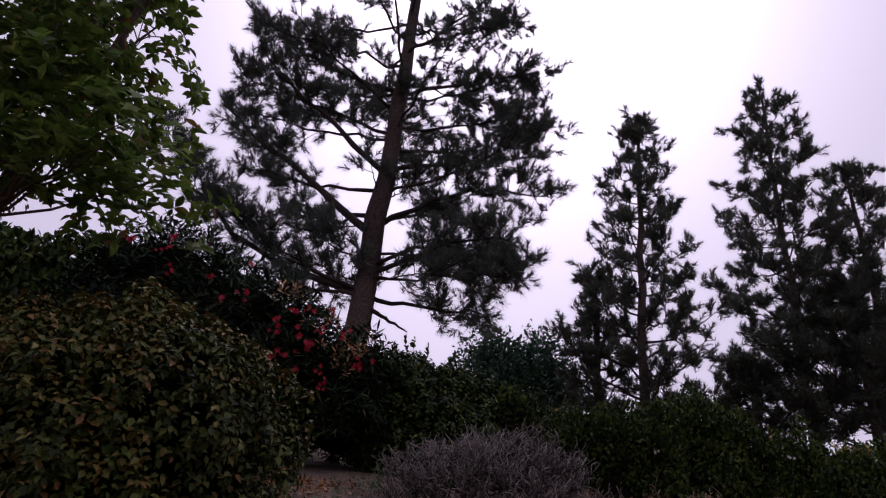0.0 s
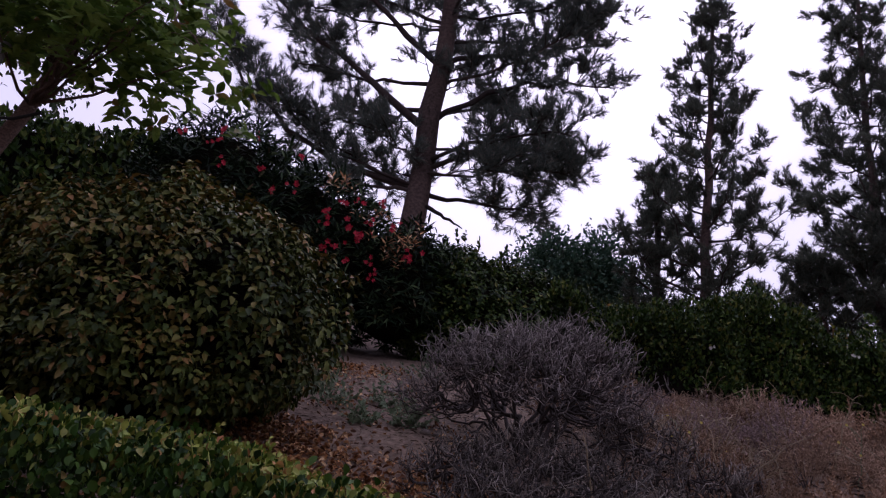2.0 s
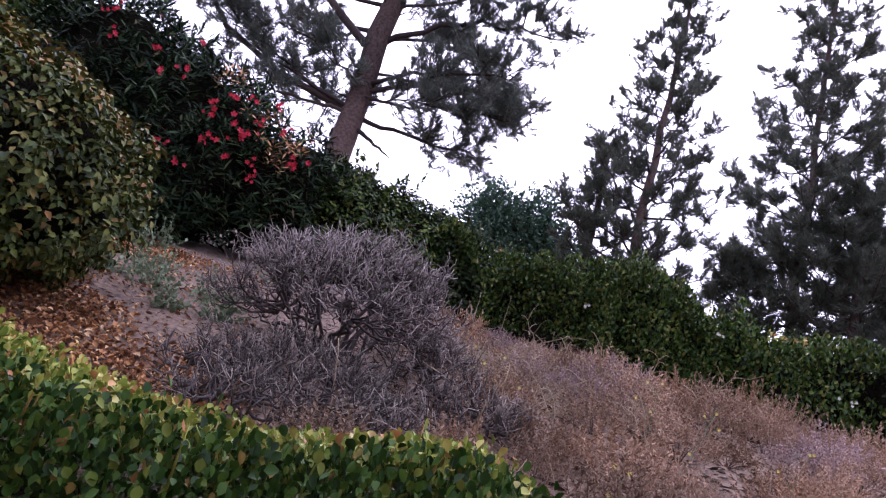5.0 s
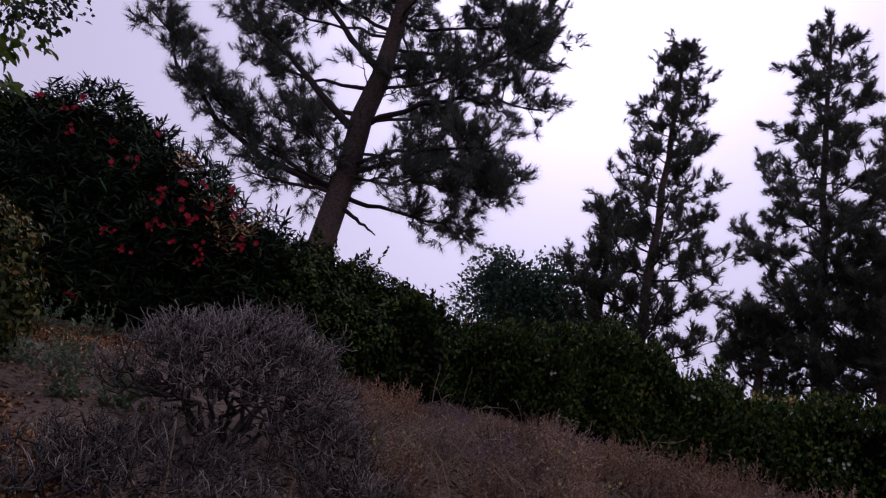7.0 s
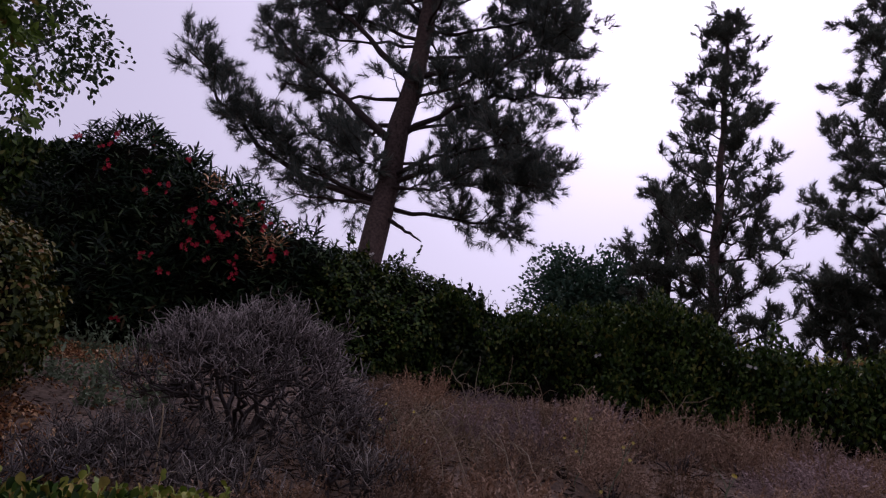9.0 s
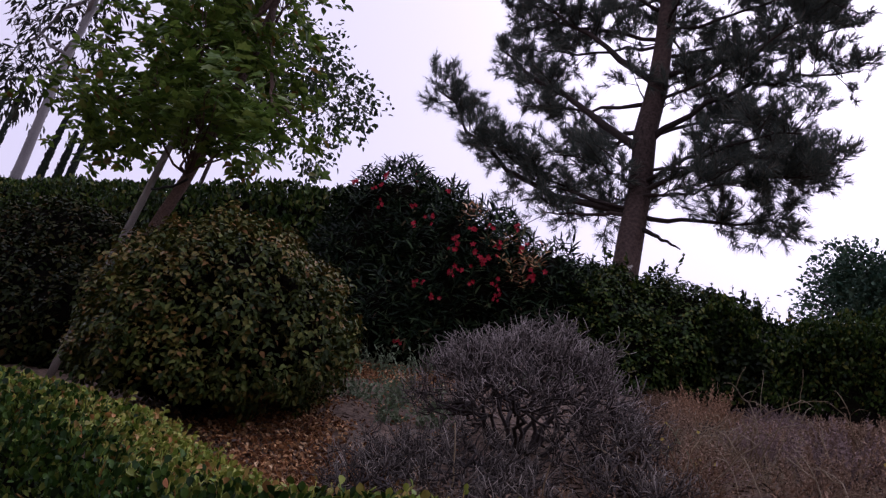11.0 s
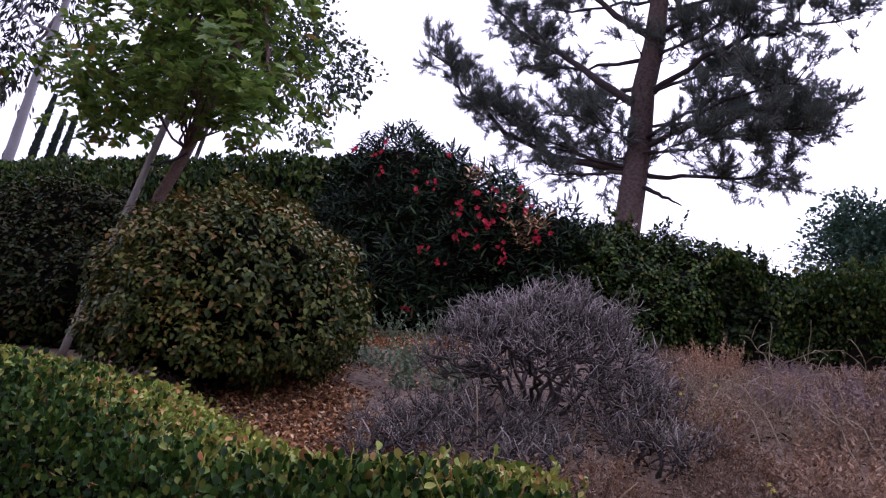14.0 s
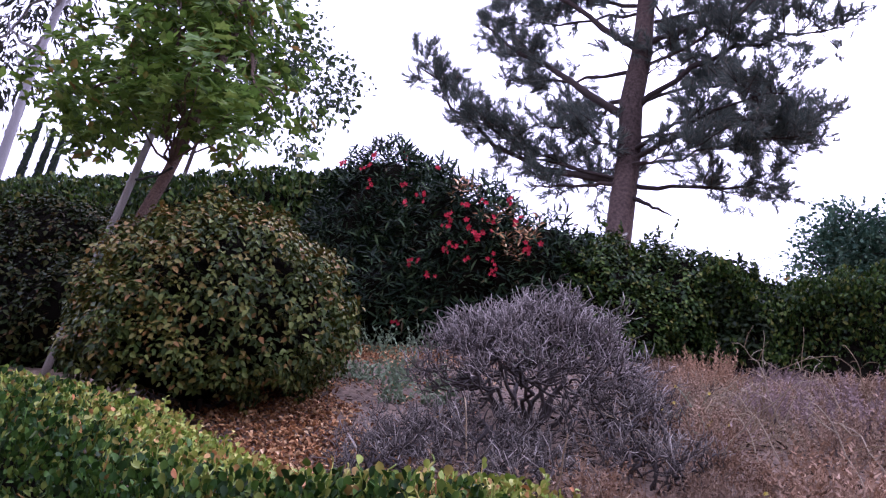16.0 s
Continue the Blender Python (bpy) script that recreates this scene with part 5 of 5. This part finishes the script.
p, al, fa, sz = litter_places(45000, 301)
litter = tri_mesh("leaf_litter", *scatter(CRISP, p, al, fa, sz))
litter.materials.append(M_LITTER)
tagged(new("leaf_litter", litter), "brown fallen leaves drifted over the bare soil", "leaf litter", "", "stuff")
p, al, fa, sz = litter_places(420, 302)
single = tri_mesh("fallen_leaf", *CRISP)
single.materials.append(M_LITTER)
for q in range(min(len(p), 150)):
    a = unit(al[q])
    side = unit(np.cross(a, fa[q]))
    o = np.cross(side, a)
    z = sz[q] * 1.5
    leaf = new("fallen_leaf", single)
    leaf.matrix_basis = Matrix(((side[0] * z, a[0] * z, o[0] * z, p[q, 0]), (side[1] * z, a[1] * z, o[1] * z, p[q, 1]), (side[2] * z, a[2] * z, o[2] * z, p[q, 2]), (0, 0, 0, 1)))
    tagged(leaf, "curled brown fallen leaf lying on soil", "leaf", "fallen leaves")


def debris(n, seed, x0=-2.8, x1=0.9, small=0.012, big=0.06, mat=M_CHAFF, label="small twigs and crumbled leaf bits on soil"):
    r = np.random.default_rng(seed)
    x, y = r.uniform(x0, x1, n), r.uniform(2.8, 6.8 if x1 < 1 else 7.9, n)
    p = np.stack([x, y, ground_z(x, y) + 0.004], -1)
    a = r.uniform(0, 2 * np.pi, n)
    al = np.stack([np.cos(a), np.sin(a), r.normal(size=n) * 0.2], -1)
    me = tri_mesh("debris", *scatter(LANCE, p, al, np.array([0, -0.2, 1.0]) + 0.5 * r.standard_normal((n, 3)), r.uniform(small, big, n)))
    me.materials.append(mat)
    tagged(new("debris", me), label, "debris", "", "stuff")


debris(11000, 311)
# Dark slivers added to deepen the shaded gaps between brush clumps.
debris(8000, 312, 0.2, 5.0, 0.05, 0.13, M_UNDERSHADE, "flat dark bits laid under the brush as painted shade")


def stone(x, y, size, seed):
    bm = bmesh.new()
    bmesh.ops.create_icosphere(bm, subdivisions=2, radius=1)
    d = np.array([v.co[:] for v in bm.verts])
    f = np.array([[v.index for v in face.verts] for face in bm.faces])
    bm.free()
    v = d * np.array([1, 0.8, 0.55]) * size * (1 + 0.25 * lumps(d, 2.2, seed))[:, None]
    me = tri_mesh("stone", v, f, True)
    me.materials.append(M_STONE)
    ob = new("stone", me)
    ob.matrix_basis = pose(x, y, float(ground_z(x, y)) + size * 0.2, 15, 0, 40 * seed)
    tagged(ob, "small pale stone half sunk in the soil", "stone", "stones on the bank")


for k in range(18):
    stone(rng.uniform(-2.0, -0.4), rng.uniform(3.2, 5.8), rng.uniform(0.015, 0.04), k)
